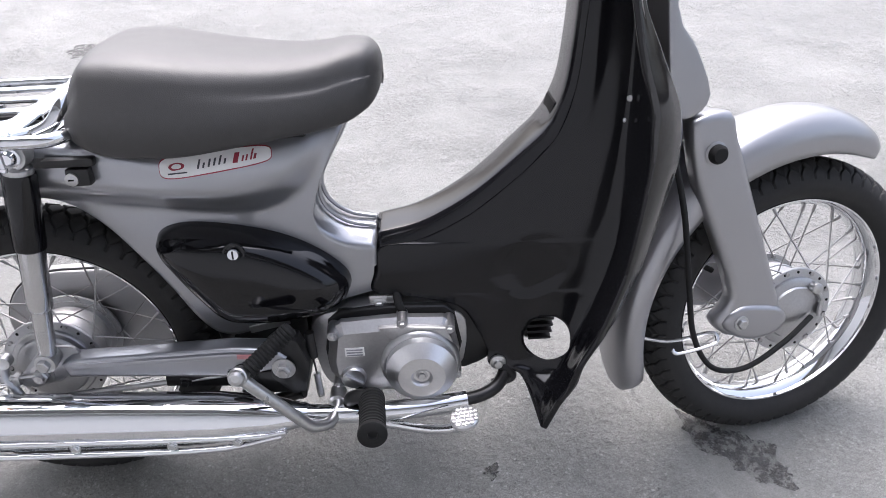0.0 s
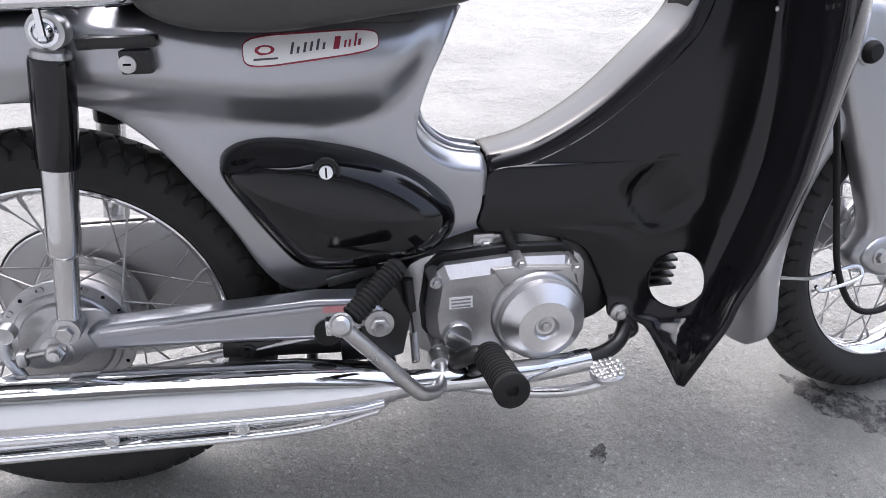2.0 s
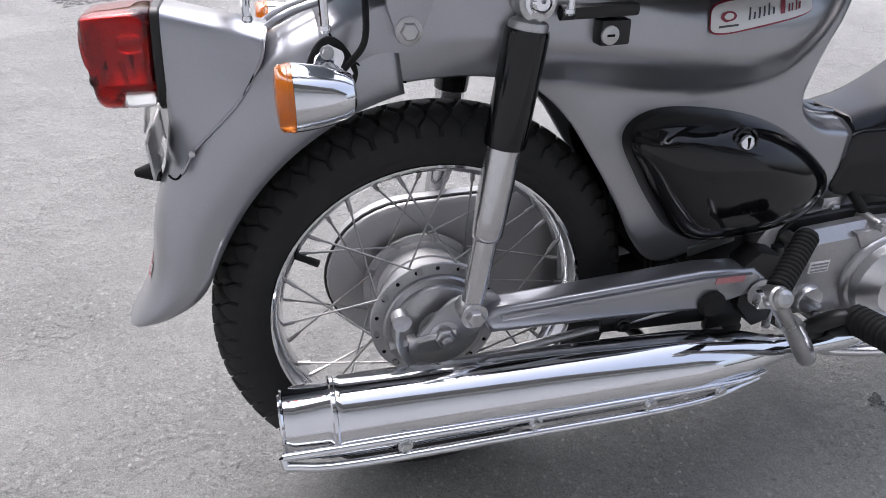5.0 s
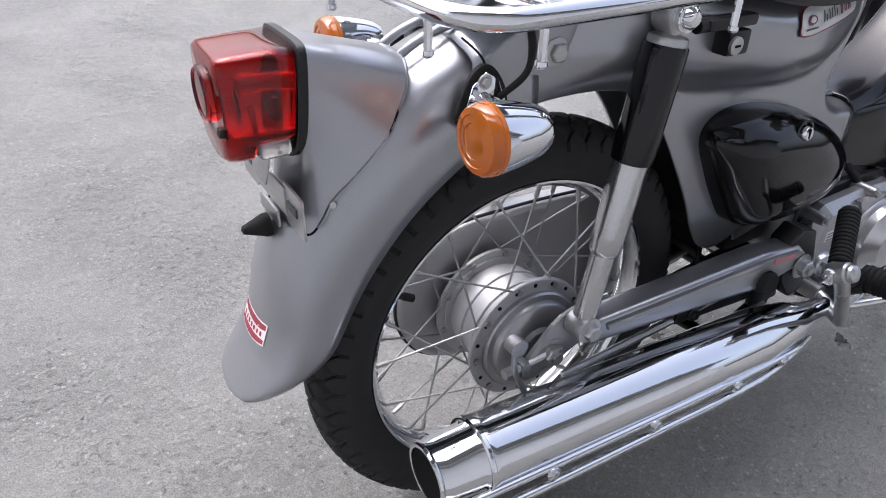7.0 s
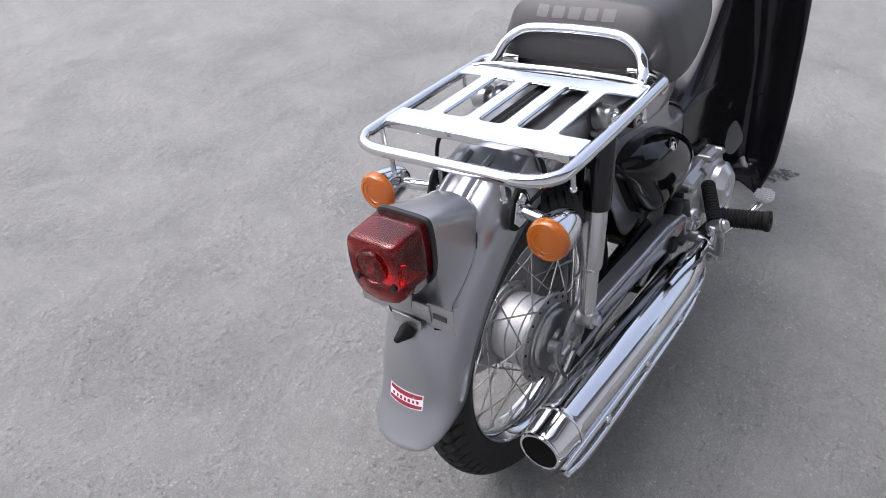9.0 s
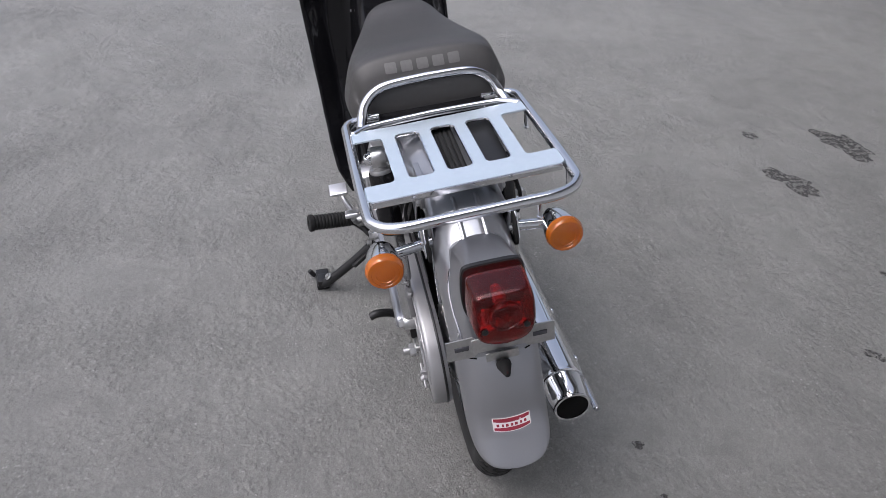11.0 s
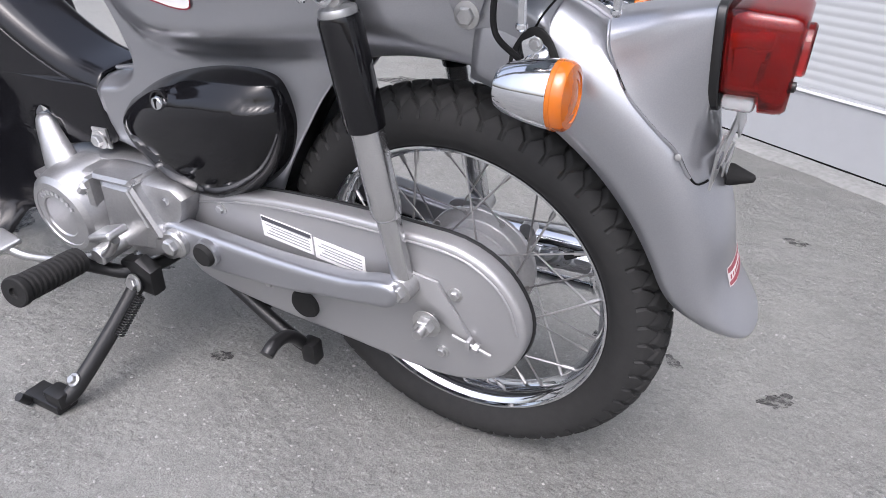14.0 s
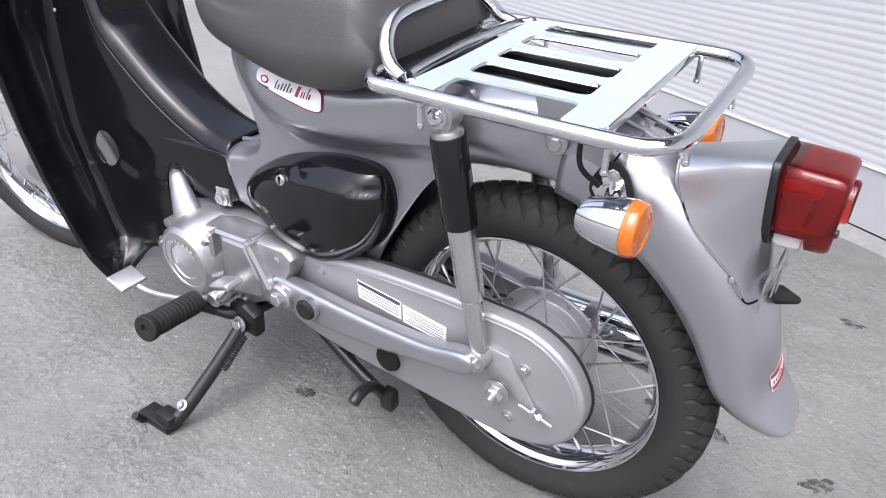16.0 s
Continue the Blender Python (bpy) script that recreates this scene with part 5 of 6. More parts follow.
part("carburettor", join(box((0.575, 0.0, 0.365), (0.06, 0.05, 0.05), 0.010), tube(cr([(0.60, 0, 0.36), (0.65, 0, 0.34), (0.68, 0, 0.315)], 4), 0.016, 12)), SATIN_BLACK, engine)

# -- exhaust --
muf_axis = [(-0.175, -0.1240, 0.2030), (-0.167, -0.1240, 0.2028), (-0.134, -0.1245, 0.2020), (-0.128, -0.1245, 0.2018), (-0.12, -0.1245, 0.2015), (0.10, -0.1270, 0.1930), (0.26, -0.1280, 0.1860), (0.33, -0.1270, 0.1815), (0.372, -0.1250, 0.1780), (0.384, -0.125, 0.1775)]
muf_r = [0.0300, 0.0325, 0.0340, 0.0385, 0.0375, 0.0375, 0.0360, 0.0290, 0.0180, 0.0165]
muffler = part("muffler", tube(muf_axis, muf_r, 40), CHROME, bike, "chrome silencer with heat guard", sharp=45)
# disc on the closed end cap, its black paints the shade of the bore
part("muffler_mouth", lathe([(0.026, 0.0), (0.026, 0.0025), (0.010, 0.0028)], 32, (-0.1752, -0.124, 0.203), (-1, 0, 0)), DARK_GAP, muffler, "near-black disc for the shaded open end")
part("muffler_ring", lathe([(0.030, 0.0), (0.0315, 0.002), (0.0305, 0.004), (0.027, 0.004), (0.0265, 0.0)], 40, (-0.175, -0.124, 0.203), (-1, 0, 0)), CHROME, muffler)
part("seam_band", lathe([(0.0380, -0.003), (0.0395, -0.0015), (0.0395, 0.0015), (0.0380, 0.003)], 40, (-0.128, -0.1245, 0.2018), (1, 0, -0.03)), CHROME, muffler)
G = [(-0.180, -0.162, 0.193), (-0.05, -0.1640, 0.189), (0.15, -0.1640, 0.1805), (0.30, -0.160, 0.1730), (0.352, -0.150, 0.1700)]
lower = [(-0.178, -0.166, 0.184), (-0.120, -0.170, 0.176), (0.05, -0.170, 0.169), (0.25, -0.165, 0.159), (0.345, -0.150, 0.162)]
hg = part("heat_guard", tube(cr(G, 6), 0.0046, 10), CHROME, muffler, "chrome guard rods along the silencer")
part("guard_rod", tube(cr(lower, 6), 0.0046, 10), CHROME, hg)
gp, lp = cr(G, 10), cr(lower, 10)
part("guard_plate", grid([[tuple(Vector(a).lerp(Vector(b), v) + Vector((0, 0.011, 0))) for v in (0.0, 0.5, 1.0)] for a, b in zip(gp[3:-3], lp[3:-3])]), CHROME, hg)
for k in (0, -1):
    part("guard_tip", tube([gp[k], lp[k]], 0.0042, 10), CHROME, hg)
for k in (9, 16, 23, 29):
    a = Vector(gp[k])
    b = Vector(min(lp, key=lambda q: abs(q[0] - a.x)))
    part("guard_clip", join(tube([a, b], 0.003, 8), tube([a, a + Vector((0, 0.014, 0.002))], 0.004, 8), hexbolt(a.lerp(b, 0.3) + Vector((0, -0.003, 0)), (0, -1, 0), 0.005, 0.003)), WORN_CHROME, hg)
pipe = cr([(0.375, -0.125, 0.178), (0.46, -0.120, 0.171), (0.54, -0.109, 0.164), (0.612, -0.094, 0.161)], 6)
part("exhaust_pipe", tube(pipe, 0.0145, 20), CHROME, muffler, "chrome exhaust pipe")
part("pipe_elbow", tube(cr([(0.606, -0.095, 0.161), (0.640, -0.086, 0.163), (0.664, -0.074, 0.172), (0.677, -0.056, 0.192), (0.684, -0.02, 0.222)], 6), 0.0100, 18), SATIN_BLACK, muffler, "black pipe bend under the cylinder")
part("muffler_bracket", join(box((0.262, -0.083, 0.216), (0.170, 0.005, 0.020), 0.002, m=Matrix.Rotation(radians(4), 4, "Y")), box((0.335, -0.086, 0.212), (0.050, 0.010, 0.040), 0.004), hexbolt((0.205, -0.086, 0.218), (0, -1, 0), 0.006, 0.005)), SATIN_BLACK, muffler, "black silencer bracket")

# -- foot pegs, kick starter, pedals --
def peg(root, tip):
    root, tip = Vector(root), Vector(tip)
    d = tip - root
    prof, ln = [], d.length
    n = 11
    for k in range(n):
        a = ln * (0.06 + 0.82 * k / n)
        prof += [(0.0160, a), (0.0182, a + ln * 0.018), (0.0182, a + ln * 0.045), (0.0160, a + ln * 0.06)]
    prof = [(0.013, 0.0), (0.0175, ln * 0.02)] + prof + [(0.0190, ln * 0.90), (0.0198, ln * 0.92), (0.0198, ln * 0.985), (0.018, ln), (0.007, ln), (0.006, ln - 0.004), (0.0, ln - 0.004)]
    return lathe(prof, 28, root, d)


part("foot_peg", peg((0.477, -0.130, 0.207), (0.482, -0.221, 0.219)), RUBBER, bike, "ribbed black rubber foot peg")
part("foot_peg", peg((0.482, 0.176, 0.206), (0.462, 0.275, 0.228)), RUBBER, bike, "ribbed black rubber foot peg")
part("peg_joint", tube(cr([(0.440, -0.100, 0.170), (0.446, -0.118, 0.196), (0.460, -0.128, 0.208), (0.478, -0.132, 0.208)], 5), 0.0105, 12), SATIN_BLACK, bike)
part("peg_bar", join(tube(cr([(0.47, -0.14, 0.200), (0.455, -0.08, 0.160), (0.45, 0.0, 0.152), (0.44, 0.08, 0.158), (0.445, 0.135, 0.172), (0.470, 0.155, 0.182), (0.480, 0.180, 0.205)], 5), 0.0095, 12)), SATIN_BLACK, bike, "black foot peg bar")
kick = part("kick_lever", tube(cr([(0.424, -0.092, 0.190), (0.424, -0.118, 0.182), (0.415, -0.142, 0.176), (0.398, -0.158, 0.184), (0.386, -0.163, 0.196), (0.360, -0.170, 0.232), (0.330, -0.176, 0.272), (0.318, -0.178, 0.288)], 6), 0.0085, 14), STEEL, bike, "bright kick starter lever")
part("kick_joint", lathe([(0.008, -0.018), (0.0105, -0.014), (0.0125, -0.010), (0.0125, 0.008), (0.0105, 0.010), (0.0105, 0.013), (0.009, 0.016), (0.005, 0.018)], 22, (0.314, -0.178, 0.294), (0.0, -1, 0.5)), STEEL, kick, sharp=25)
part("joint_clip", box((0.306, -0.172, 0.290), (0.016, 0.012, 0.018), 0.003), WORN_CHROME, kick)
part("kick_boss", lathe([(0.012, -0.012), (0.012, 0.014)], 18, (0.424, -0.10, 0.186), (0, 1, 0)), STEEL, kick)
kr = Vector((0.322, -0.170, 0.294)), Vector((0.378, -0.134, 0.332))
prof = []
for k in range(14):
    a = 0.004 + 0.0052 * k
    prof += [(0.0108, a), (0.0122, a + 0.0012), (0.0122, a + 0.0032), (0.0108, a + 0.0044)]
part("kick_rubber", lathe(prof + [(0.010, 0.079), (0.006, 0.081)], 22, kr[0], kr[1] - kr[0]), RUBBER, kick, "ribbed black rubber")
pedal = part("brake_pedal", tube(cr([(0.44, -0.10, 0.150), (0.50, -0.120, 0.146), (0.56, -0.150, 0.158), (0.60, -0.168, 0.176), (0.606, -0.170, 0.186)], 6), 0.0068, 12), WORN_CHROME, bike, "bright brake pedal")
pad = []
for k in range(6):
    for j in range(5):
        if (k - 2.5) ** 2 / 8.5 + (j - 2) ** 2 / 5.5 < 1:
            pad.append(box((0.590 + 0.006 * k, -0.189 + 0.0072 * j, 0.1985 + 0.001 * k), (0.0052, 0.0063, 0.004), 0.0015))
part("pedal_pad", join(lathe([(0.016, -0.005), (0.0195, -0.003), (0.0200, 0.002), (0.0180, 0.0048)], 28, (0.605, -0.175, 0.1955), (-0.17, 0, 1)), *pad), SATIN_ALLOY, pedal, "knurled pedal pad")
shift = part("gear_pedal", tube(cr([(0.395, 0.172, 0.262), (0.42, 0.168, 0.235), (0.46, 0.160, 0.210), (0.52, 0.170, 0.190), (0.58, 0.186, 0.186), (0.615, 0.196, 0.196)], 6), 0.0058, 12), STEEL, bike, "bright rocking gear pedal")
part("pedal_toe", box((0.622, 0.200, 0.204), (0.040, 0.046, 0.008), 0.0035, 3, m=Matrix.Rotation(radians(-14), 4, "Y")), SATIN_ALLOY, shift)
part("pedal_heel", box((0.403, 0.173, 0.270), (0.044, 0.030, 0.010), 0.004, 3, m=Matrix.Rotation(radians(20), 4, "Y")), SATIN_ALLOY, shift)
part("pedal_boss", lathe([(0.013, 0.0), (0.013, 0.045), (0.010, 0.048)], 20, (0.455, 0.120, 0.213), (0, 1, 0)), STEEL, shift)

# -- stands --
stand = part("side_stand", tube(cr([(0.430, 0.132, 0.168), (0.432, 0.150, 0.152), (0.438, 0.205, 0.108), (0.446, 0.262, 0.066), (0.452, 0.280, 0.056)], 5), [0.011] * 21, 14, flat=0.75), SATIN_BLACK, bike, "black side stand swung down")
part("stand_foot", join(prism([(0.438, 0.0), (0.505, -0.004), (0.512, 0.004), (0.505, 0.011), (0.438, 0.013)], -0.014, 0.016, 0.003), tube([(0.490, 0.020, 0.006), (0.490, 0.030, 0.022)], 0.0060, 12), box((0.450, 0.0, 0.018), (0.034, 0.026, 0.022), 0.006)), SATIN_BLACK, stand, m=Matrix.Translation((0.012, 0.280, 0.040)) @ Matrix.Rotation(radians(-LEAN + 14), 4, "X"))
part("stand_bolt", hexbolt((0.431, 0.146, 0.164), (0, 1, 0.3), 0.009, 0.006), STEEL, stand)
part("foot_bolt", hexbolt((0.446, 0.262, 0.079), (0, 0.6, 0.8), 0.006, 0.005), STEEL, stand)
part("stand_bracket", prism([(0.405, 0.145), (0.400, 0.185), (0.425, 0.198), (0.455, 0.190), (0.462, 0.165), (0.445, 0.145)], 0.118, 0.140, 0.005), SATIN_BLACK, stand)


def spring(a, b, r, turns, wire):
    a, b = Vector(a), Vector(b)
    d = (b - a).normalized()
    s = d.orthogonal().normalized()
    u = d.cross(s)
    n = turns * 10
    return tube([a.lerp(b, k / n) + r * (math.cos(2 * math.pi * k / 10) * s + math.sin(2 * math.pi * k / 10) * u) for k in range(n + 1)], wire, 5)


part("stand_spring", spring((0.418, 0.150, 0.150), (0.424, 0.195, 0.112), 0.0052, 16, 0.0013), SATIN_BLACK, stand)
cs = part("centre_stand", join(tube(cr([(0.365, 0.070, 0.175), (0.31, 0.078, 0.150), (0.24, 0.086, 0.118), (0.188, 0.092, 0.104)], 5), 0.0095, 12), tube(cr([(0.365, -0.070, 0.175), (0.31, -0.075, 0.160), (0.24, -0.08, 0.145), (0.20, -0.082, 0.140)], 5), 0.0095, 12),
                               tube([(0.365, -0.075, 0.175), (0.365, 0.075, 0.175)], 0.010, 12), tube([(0.27, -0.08, 0.150), (0.27, 0.08, 0.132)], 0.008, 10)), SATIN_BLACK, bike, "black centre stand folded up")
part("stand_shoe", box((0.183, 0.092, 0.103), (0.022, 0.020, 0.034), 0.004), SATIN_BLACK, cs)
part("stand_lever", tube(cr([(0.195, 0.094, 0.112), (0.190, 0.112, 0.138), (0.184, 0.135, 0.160), (0.178, 0.160, 0.170), (0.177, 0.174, 0.166)], 5), 0.0085, 12), SATIN_BLACK, cs)
part("brake_switch_spring", spring((0.398, -0.088, 0.180), (0.396, -0.088, 0.222), 0.0042, 14, 0.001), STEEL, bike)
part("brake_switch", join(tube([(0.396, -0.088, 0.222), (0.394, -0.088, 0.250)], 0.0015, 6), tube([(0.394, -0.086, 0.250), (0.392, -0.082, 0.290)], 0.007, 12)), SATIN_BLACK, bike)
part("frame_lower", join(box((0.345, 0, 0.270), (0.08, 0.075, 0.05), 0.01), box((0.30, 0, 0.280), (0.10, 0.070, 0.02), 0.004), tube([(0.20, -0.03, 0.21), (0.36, -0.03, 0.23)], 0.016, 10), tube([(0.20, 0.03, 0.21), (0.36, 0.03, 0.23)], 0.016, 10)), SATIN_BLACK, bike)
part("frame_bracket", box((0.330, -0.047, 0.283), (0.060, 0.004, 0.011), 0.001, m=Matrix.Rotation(radians(-12), 4, "Y")), STEEL, bike)

# -- leg shield --
# level slices of the right half, from the pointed corner to the top: height, then (x, half width) of the free edge or ridge, flank, fold, wing and rim, and how far the rim curls forward
SLICES = [
    (0.130, (0.7215, 0.1265), (0.7220, 0.1270), (0.7225, 0.1275), (0.7230, 0.1280), (0.7235, 0.1285), 0.0),
    (0.160, (0.7110, 0.092), (0.7180, 0.104), (0.7250, 0.118), (0.7280, 0.130), (0.7290, 0.140), 0.02),
    (0.180, (0.701, 0.073), (0.716, 0.082), (0.735, 0.098), (0.737, 0.122), (0.733, 0.147), 0.05),
    (0.190, (0.688, 0.066), (0.718, 0.071), (0.747, 0.086), (0.744, 0.119), (0.735, 0.150), 0.08),
    (0.200, (0.652, 0.062), (0.705, 0.062), (0.757, 0.079), (0.753, 0.118), (0.739, 0.152), 0.10),
    (0.225, (0.648, 0.055), (0.710, 0.059), (0.769, 0.075), (0.767, 0.116), (0.752, 0.153), 0.15),
    (0.260, (0.634, 0.052), (0.710, 0.058), (0.782, 0.071), (0.783, 0.113), (0.764, 0.154), 0.05),
    (0.300, (0.607, 0.049), (0.700, 0.054), (0.797, 0.066), (0.800, 0.110), (0.784, 0.153), 0.12),
    (0.318, (0.545, 0.046), (0.680, 0.052), (0.803, 0.064), (0.806, 0.109), (0.790, 0.153), 0.20),
    (0.328, (0.486, 0.0415), (0.655, 0.051), (0.807, 0.062), (0.810, 0.108), (0.794, 0.153), 0.27),
    (0.360, (0.489, 0.0405), (0.665, 0.049), (0.817, 0.060), (0.821, 0.107), (0.804, 0.152), 0.35),
    (0.395, (0.497, 0.036), (0.675, 0.047), (0.826, 0.057), (0.830, 0.105), (0.814, 0.151), 0.47),
    (0.405, (0.555, 0.035), (0.690, 0.046), (0.828, 0.056), (0.832, 0.104), (0.816, 0.151), 0.50),
    (0.440, (0.628, 0.034), (0.730, 0.044), (0.833, 0.053), (0.837, 0.102), (0.821, 0.151), 0.62),
    (0.495, (0.697, 0.034), (0.765, 0.041), (0.837, 0.048), (0.843, 0.100), (0.828, 0.150), 0.84),
    (0.548, (0.746, 0.032), (0.790, 0.036), (0.839, 0.042), (0.845, 0.097), (0.832, 0.150), 1.05),
    (0.606, (0.768, 0.025), (0.802, 0.028), (0.843, 0.034), (0.845, 0.092), (0.828, 0.149), 1.00),
    (0.671, (0.776, 0.023), (0.807, 0.025), (0.843, 0.031), (0.836, 0.088), (0.809, 0.147), 0.68),
    (0.740, (0.781, 0.023), (0.810, 0.025), (0.839, 0.031), (0.827, 0.085), (0.795, 0.143), 0.15),
    (0.820, (0.785, 0.023), (0.812, 0.025), (0.832, 0.031), (0.819, 0.080), (0.785, 0.136), 0.10)]
# the spine's own line above each ridge point: (ridge x, ridge half width, ridge z, spine x, spine z)
SPINE = [(0.497, 0.036, 0.395, 0.498, 0.413), (0.555, 0.035, 0.405, 0.563, 0.429), (0.628, 0.034, 0.440, 0.637, 0.471), (0.697, 0.034, 0.495, 0.709, 0.534), (0.725, 0.0335, 0.524, 0.732, 0.556),
         (0.746, 0.032, 0.548, 0.744, 0.576), (0.768, 0.025, 0.606, 0.757, 0.612), (0.776, 0.023, 0.671, 0.765, 0.671), (0.781, 0.023, 0.740, 0.770, 0.740), (0.785, 0.023, 0.820, 0.775, 0.820)]


def flank(sy):
    """One side of the leg shield: flank, fold, wing and curled rim."""
    rows = []
    for q in cr([(z, *a, *b, *c, *d, *e, g) for z, a, b, c, d, e, g in SLICES], 18):
        z, g = q[0], q[11]
        a, b, c, d, e = ((q[i], q[i + 1]) for i in (1, 3, 5, 7, 9))
        between = lambda m, n, t, out=0.0: (m[0] + (n[0] - m[0]) * t, m[1] + (n[1] - m[1]) * t + out)
        line = cr([a, between(a, b, 0.5, 0.0015), b, between(b, c, 0.55, -0.001), between(b, c, 0.86, -0.0015), between(c, d, 0.12, 0.002), between(c, d, 0.45), d, between(d, e, 0.6), e,
                   (e[0] + 0.004 + 0.004 * g, e[1] + 0.003), (e[0] + 0.005 + 0.018 * g, e[1] - 0.004 * g), (e[0] + 0.006 + 0.032 * g, e[1] - 0.017 * g)], 9)
        rows.append([(x, sy * (y + YAW * x) + YAW * x, z) for x, y in line])
    for r in rows:  # shallow moulded pocket in the flank
        for k, (x, y, z) in enumerate(r):
            if abs(y - YAW * x) < 0.095:
                u, v = (x - 0.7195) * 0.80 + (z - 0.364) * 0.60, -(x - 0.7195) * 0.60 + (z - 0.364) * 0.80
                dd = (abs(u / 0.060) ** 2.6 + abs(v / 0.047) ** 2.6) ** (1 / 2.6)
                if dd < 1:
                    h = min(1, (1 - dd) / 0.30) * min(1.0, max(0.25, 0.6 - u / 0.09))
                    r[k] = (x, y - sy * 0.0062 * h * h * (3 - 2 * h), z)
    return rows


top_rows = []
for rx, ry, rz, sx, sz in cr(SPINE, 10):
    half = cr([(sx, -YAW * sx, sz), (sx + (rx - sx) * 0.06, ry * 0.42, sz + (rz - sz) * 0.06), (sx + (rx - sx) * 0.30, ry * 0.74, sz + (rz - sz) * 0.30), (sx + (rx - sx) * 0.72, ry * 0.93, sz + (rz - sz) * 0.72), (rx, ry, rz)], 5)
    top_rows.append([(x, -y, z) for x, y, z in half[::-1]] + [(x, y + 2 * YAW * x, z) for x, y, z in half[1:]])
shield_bm = join(grid(flank(-1)), grid(flank(1)), grid(top_rows))
bmesh.ops.remove_doubles(shield_bm, verts=shield_bm.verts[:], dist=0.0004)
bmesh.ops.recalc_face_normals(shield_bm, faces=shield_bm.faces[:])


def punch(bm, centre, rx, rz, sy, least, most):
    """Cuts an oval hole in one wing, its rim pulled onto the oval as seen from the side."""
    inside = lambda co: ((co.x - centre[0]) / rx) ** 2 + ((co.z - centre[1]) / rz) ** 2
    gone = [f for f in bm.faces if least < f.calc_center_median().y * sy < most and inside(f.calc_center_median()) < 1]
    edge = {v for f in gone for v in f.verts if any(g not in gone for g in v.link_faces)}
    bmesh.ops.delete(bm, geom=gone, context="FACES")
    for v in edge:
        if v.is_valid:
            k = math.sqrt(max(inside(v.co), 1e-6))
            v.co.x, v.co.z = centre[0] + (v.co.x - centre[0]) / k, centre[1] + (v.co.z - centre[1]) / k


punch(shield_bm, (0.737, 0.2446), 0.034, 0.037, -1, 0.045, 0.088)
punch(shield_bm, (0.768, 0.352), 0.026, 0.031, 1, 0.070, 0.118)
punch(shield_bm, (0.606, 0.312), 0.027, 0.050, 1, 0.030, 0.110)
shield_bm.faces.ensure_lookup_table()
RIM_Z, RIM_X = [q[0] for q in SLICES], [q[5][0] + 0.003 for q in SLICES]
for f in shield_bm.faces:
    c = f.calc_center_median()
    f.material_index = 1 if c.x > float(np.interp(c.z, RIM_Z, RIM_X)) and abs(c.y - YAW * c.x) - YAW * c.x > 0.122 and c.z > 0.30 else 0
shield = part("leg_shield", shield_bm, SHIELD_BLACK, bike, "satin black plastic leg shield and spine cover", sharp=75)
shield.data.materials.append(SHIELD_EDGE)
sol = shield.modifiers.new("thick", "SOLIDIFY")
sol.thickness, sol.offset = 0.003, 0
# solid near-black block paints the shade of the opening in the spine
part("spine_pocket", prism([(0.734, 0.552), (0.752, 0.556), (0.766, 0.580), (0.760, 0.590), (0.744, 0.584)], -0.008, 0.048, 0.003), DARK_GAP, shield)
for sy in (-1, 1):
    part("shield_bolt", hexbolt((0.838, sy * 0.056 + 0.022, 0.593), (-0.6, sy * 0.8, 0.2), 0.0045, 0.003, False), SPOKE_STEEL, shield)
    part("shield_rivet", lathe([(0.003, 0.0), (0.003, 0.002), (0.0, 0.003)], 12, (0.832, sy * 0.058 + 0.022, 0.565), (-0.6, sy * 0.8, 0.2)), STEEL, shield)
    part("shield_stay_bolt", lathe([(0.012, 0.0), (0.012, 0.004), (0.006, 0.006), (0.006, 0.011), (0.0, 0.012)], 20, (0.664, sy * 0.079 + 0.017, 0.205), (0, sy, 0)), STEEL, shield)
part("shield_stay", tube(cr([(0.666, -0.062, 0.200), (0.682, -0.064, 0.188), (0.684, -0.064, 0.174), (0.655, -0.065, 0.166)], 4), 0.007, 10), SATIN_BLACK, shield)
part("frame_tube", tube(cr([(0.47, 0.012, 0.375), (0.56, 0.014, 0.375), (0.66, 0.017, 0.425), (0.745, 0.02, 0.50), (0.80, 0.02, 0.60), (0.815, 0.021, 0.75)], 5), 0.022, 18), SATIN_BLACK, bike)

# -- fork, front mudguard, steering cover --
fo = cr_closed([(0.905, 0.550), (0.917, 0.572), (0.964, 0.574), (0.980, 0.535), (0.999, 0.489), (1.040, 0.385), (1.076, 0.295), (1.086, 0.262), (1.072, 0.232), (1.042, 0.219), (0.998, 0.226), (0.975, 0.252), (0.992, 0.275), (0.996, 0.302), (0.960, 0.390), (0.923, 0.474)], 3)
fork = part("front_fork", prism(fo, -0.0675, -0.0365, 0.0140, 5), SILVER_FORK, bike, "silver pressed steel front fork", sharp=50, m=STEER)
part("fork_leg", prism(fo, 0.0365, 0.0675, 0.0140, 5), SILVER_FORK, fork, sharp=50)
part("fork_bridge", prism(cr_closed([(0.905, 0.540), (0.915, 0.568), (0.950, 0.574), (0.975, 0.560), (0.978, 0.53), (0.945, 0.515)], 3), -0.052, 0.052, 0.012, 3), SILVER_FORK, fork, sharp=50)
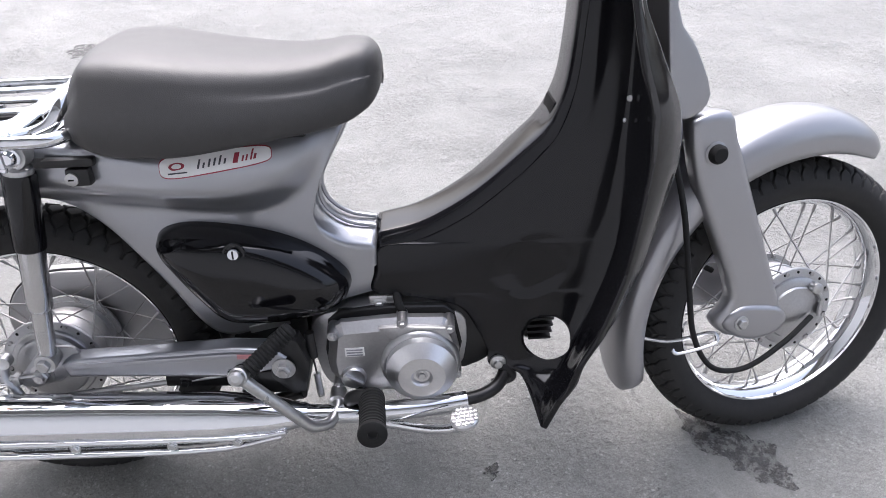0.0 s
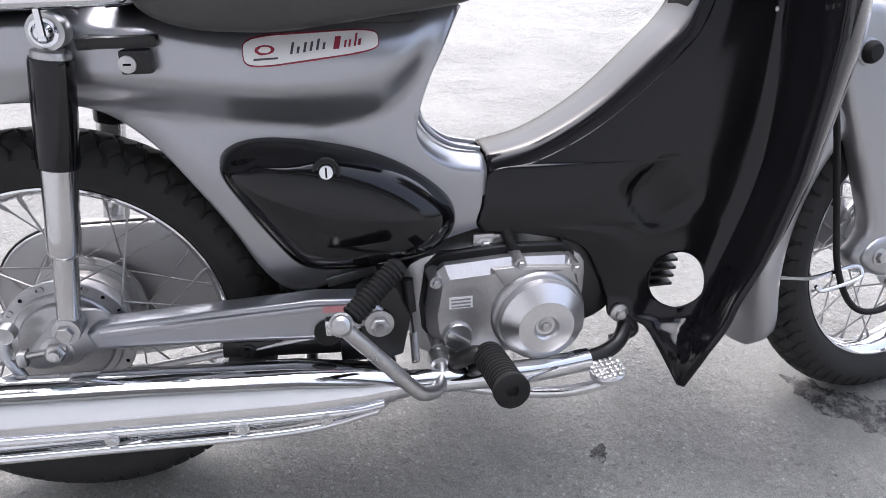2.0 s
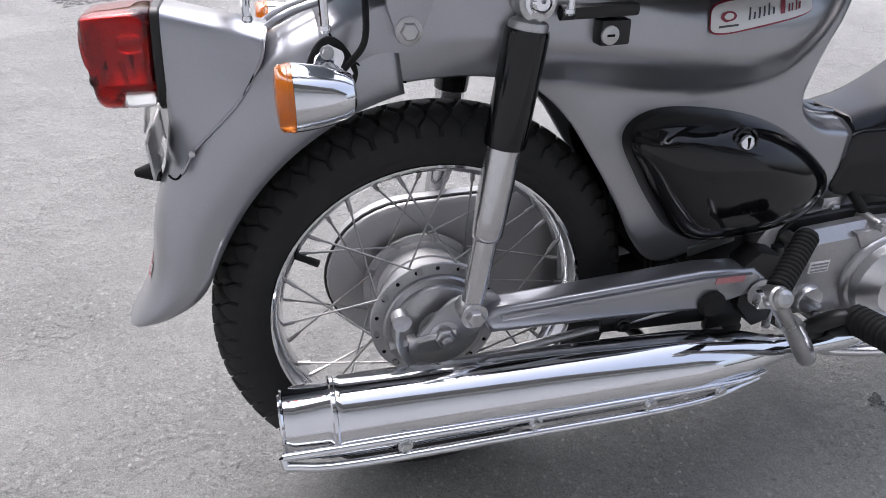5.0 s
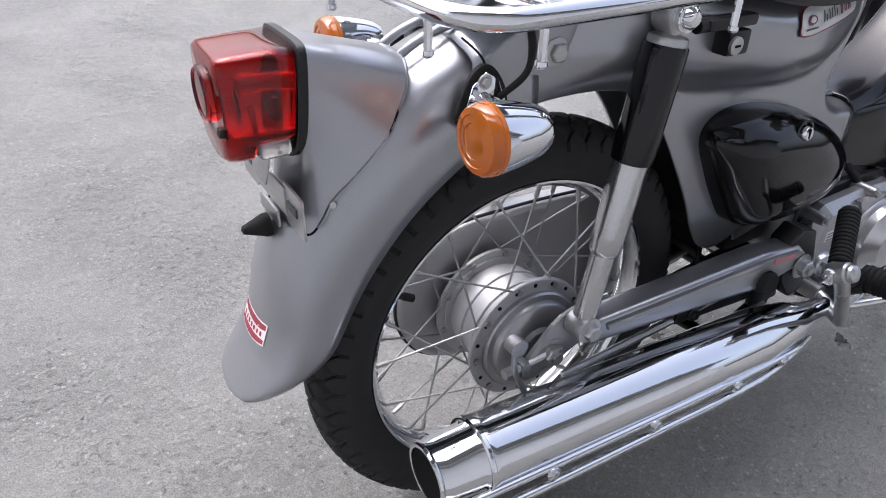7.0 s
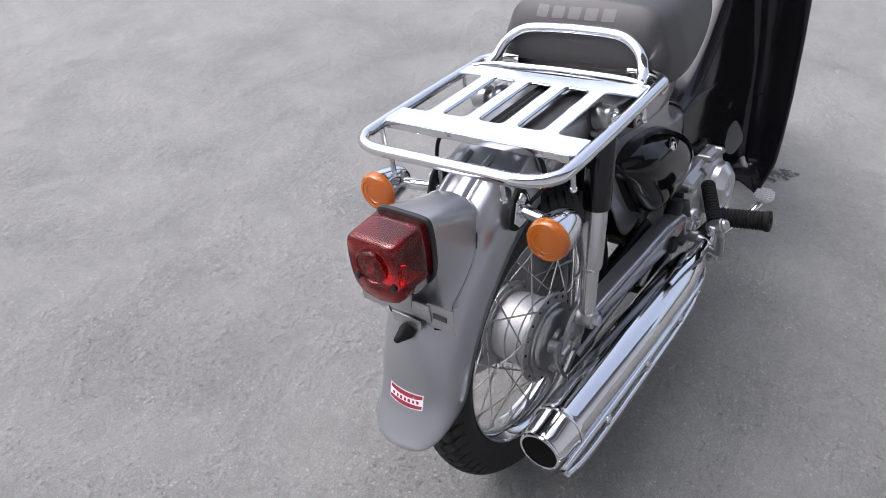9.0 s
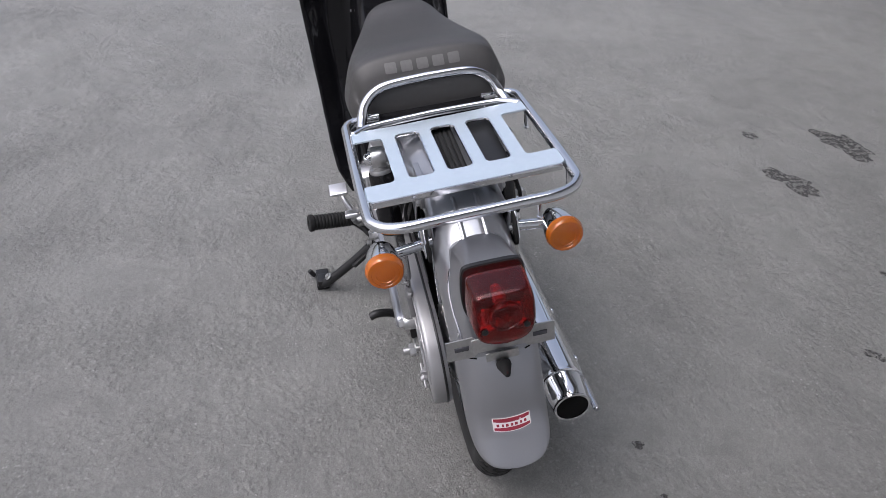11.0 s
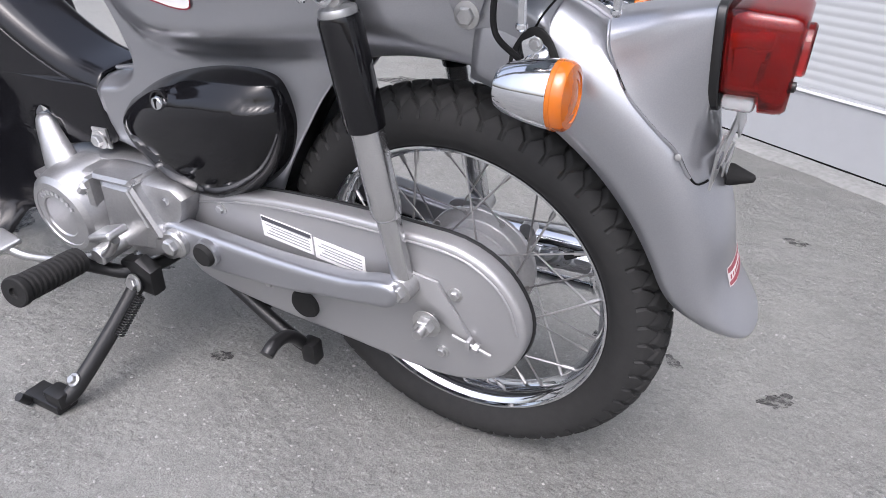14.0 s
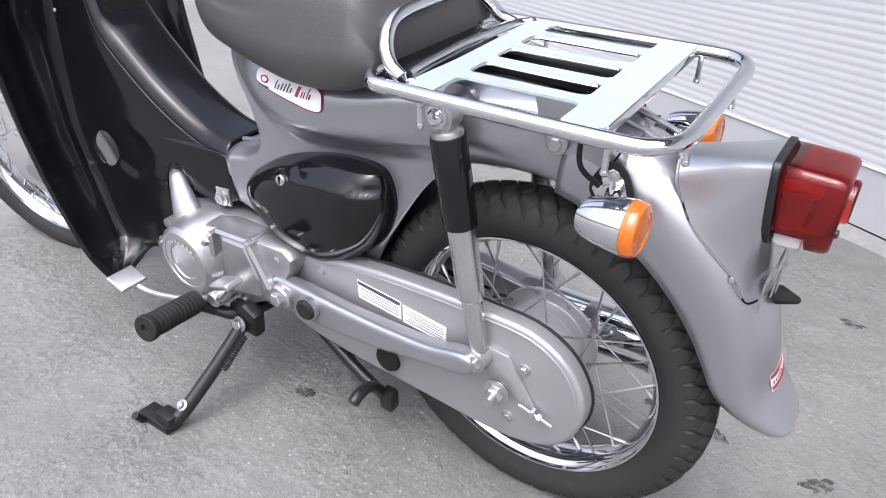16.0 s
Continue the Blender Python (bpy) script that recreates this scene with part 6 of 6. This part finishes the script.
for sy in (-1, 1):
    part("fork_plug", join(lathe([(0.0165, 0.0), (0.0165, 0.003), (0.014, 0.004)], 28, (0.944, sy * 0.0655, 0.520), (0, sy, 0))), SILVER_FORK, fork)
    part("plug_rubber", lathe([(0.0135, 0.0), (0.0135, 0.008), (0.010, 0.013), (0.0, 0.014)], 28, (0.944, sy * 0.0665, 0.520), (0, sy, 0)), RUBBER, fork, "black rubber plug")
    # small near-black disc paints the shade inside the hole
    part("fork_hole", lathe([(0.0042, 0.0), (0.0042, 0.0012)], 14, (0.972, sy * 0.0658, 0.466), (0, sy, 0)), DARK_GAP, fork)
    part("link_arm", prism(cr_closed([(0.986, 0.250), (1.012, 0.274), (1.050, 0.272), (1.085, 0.262), (1.098, 0.240), (1.082, 0.220), (1.048, 0.214), (1.012, 0.224)], 3), min(sy * 0.050, sy * 0.0725), max(sy * 0.050, sy * 0.0725), 0.008, 3), SILVER_FORK, fork)
    part("link_bolt", hexbolt((1.016, sy * 0.0725, 0.249), (0, sy, 0), 0.008, 0.006), STEEL, fork)
ff = guard_skin([(64, 0.262, 0.272, 0.030), (66, 0.258, 0.290, 0.042), (72, 0.256, 0.305, 0.050), (84, 0.256, 0.318, 0.054), (100, 0.256, 0.322, 0.056), (120, 0.256, 0.318, 0.056), (140, 0.256, 0.308, 0.056), (165, 0.258, 0.300, 0.056), (182, 0.260, 0.298, 0.056), (192, 0.262, 0.298, 0.055), (198, 0.268, 0.299, 0.049), (201, 0.284, 0.300, 0.03)], FAX)
fm = part("front_mudguard", ff, SILVER_FORK, bike, "pale silver front mudguard", sharp=70, m=STEER)
sol = fm.modifiers.new("thick", "SOLIDIFY")
sol.thickness, sol.offset = 0.002, -1
cover = cr_closed([(0.846, 0.86), (0.858, 0.72), (0.868, 0.625), (0.875, 0.575), (0.910, 0.572), (0.931, 0.600), (0.905, 0.660), (0.874, 0.712), (0.862, 0.86)], 3)
part("steering_cover", prism(cover, -0.062, 0.062, 0.020, 4), SILVER_FORK, bike, "silver steering head cover", sharp=60, m=STEER)
part("brake_cable", tube(cr([(0.868, -0.070, 0.56), (0.898, -0.075, 0.45), (0.914, -0.080, 0.34), (0.928, -0.085, 0.25), (0.962, -0.09, 0.192), (1.02, -0.090, 0.180), (1.09, -0.080, 0.205), (1.150, -0.062, 0.232)], 7), 0.0042, 10), RUBBER, bike, "black front brake cable", m=STEER)
part("cable_guide", tube(cr([(0.868, -0.052, 0.238), (0.90, -0.074, 0.240), (0.955, -0.084, 0.250), (0.965, -0.090, 0.242), (0.955, -0.092, 0.234), (0.905, -0.088, 0.226), (0.895, -0.084, 0.232)], 6), 0.003, 8), WORN_CHROME, bike, m=STEER)
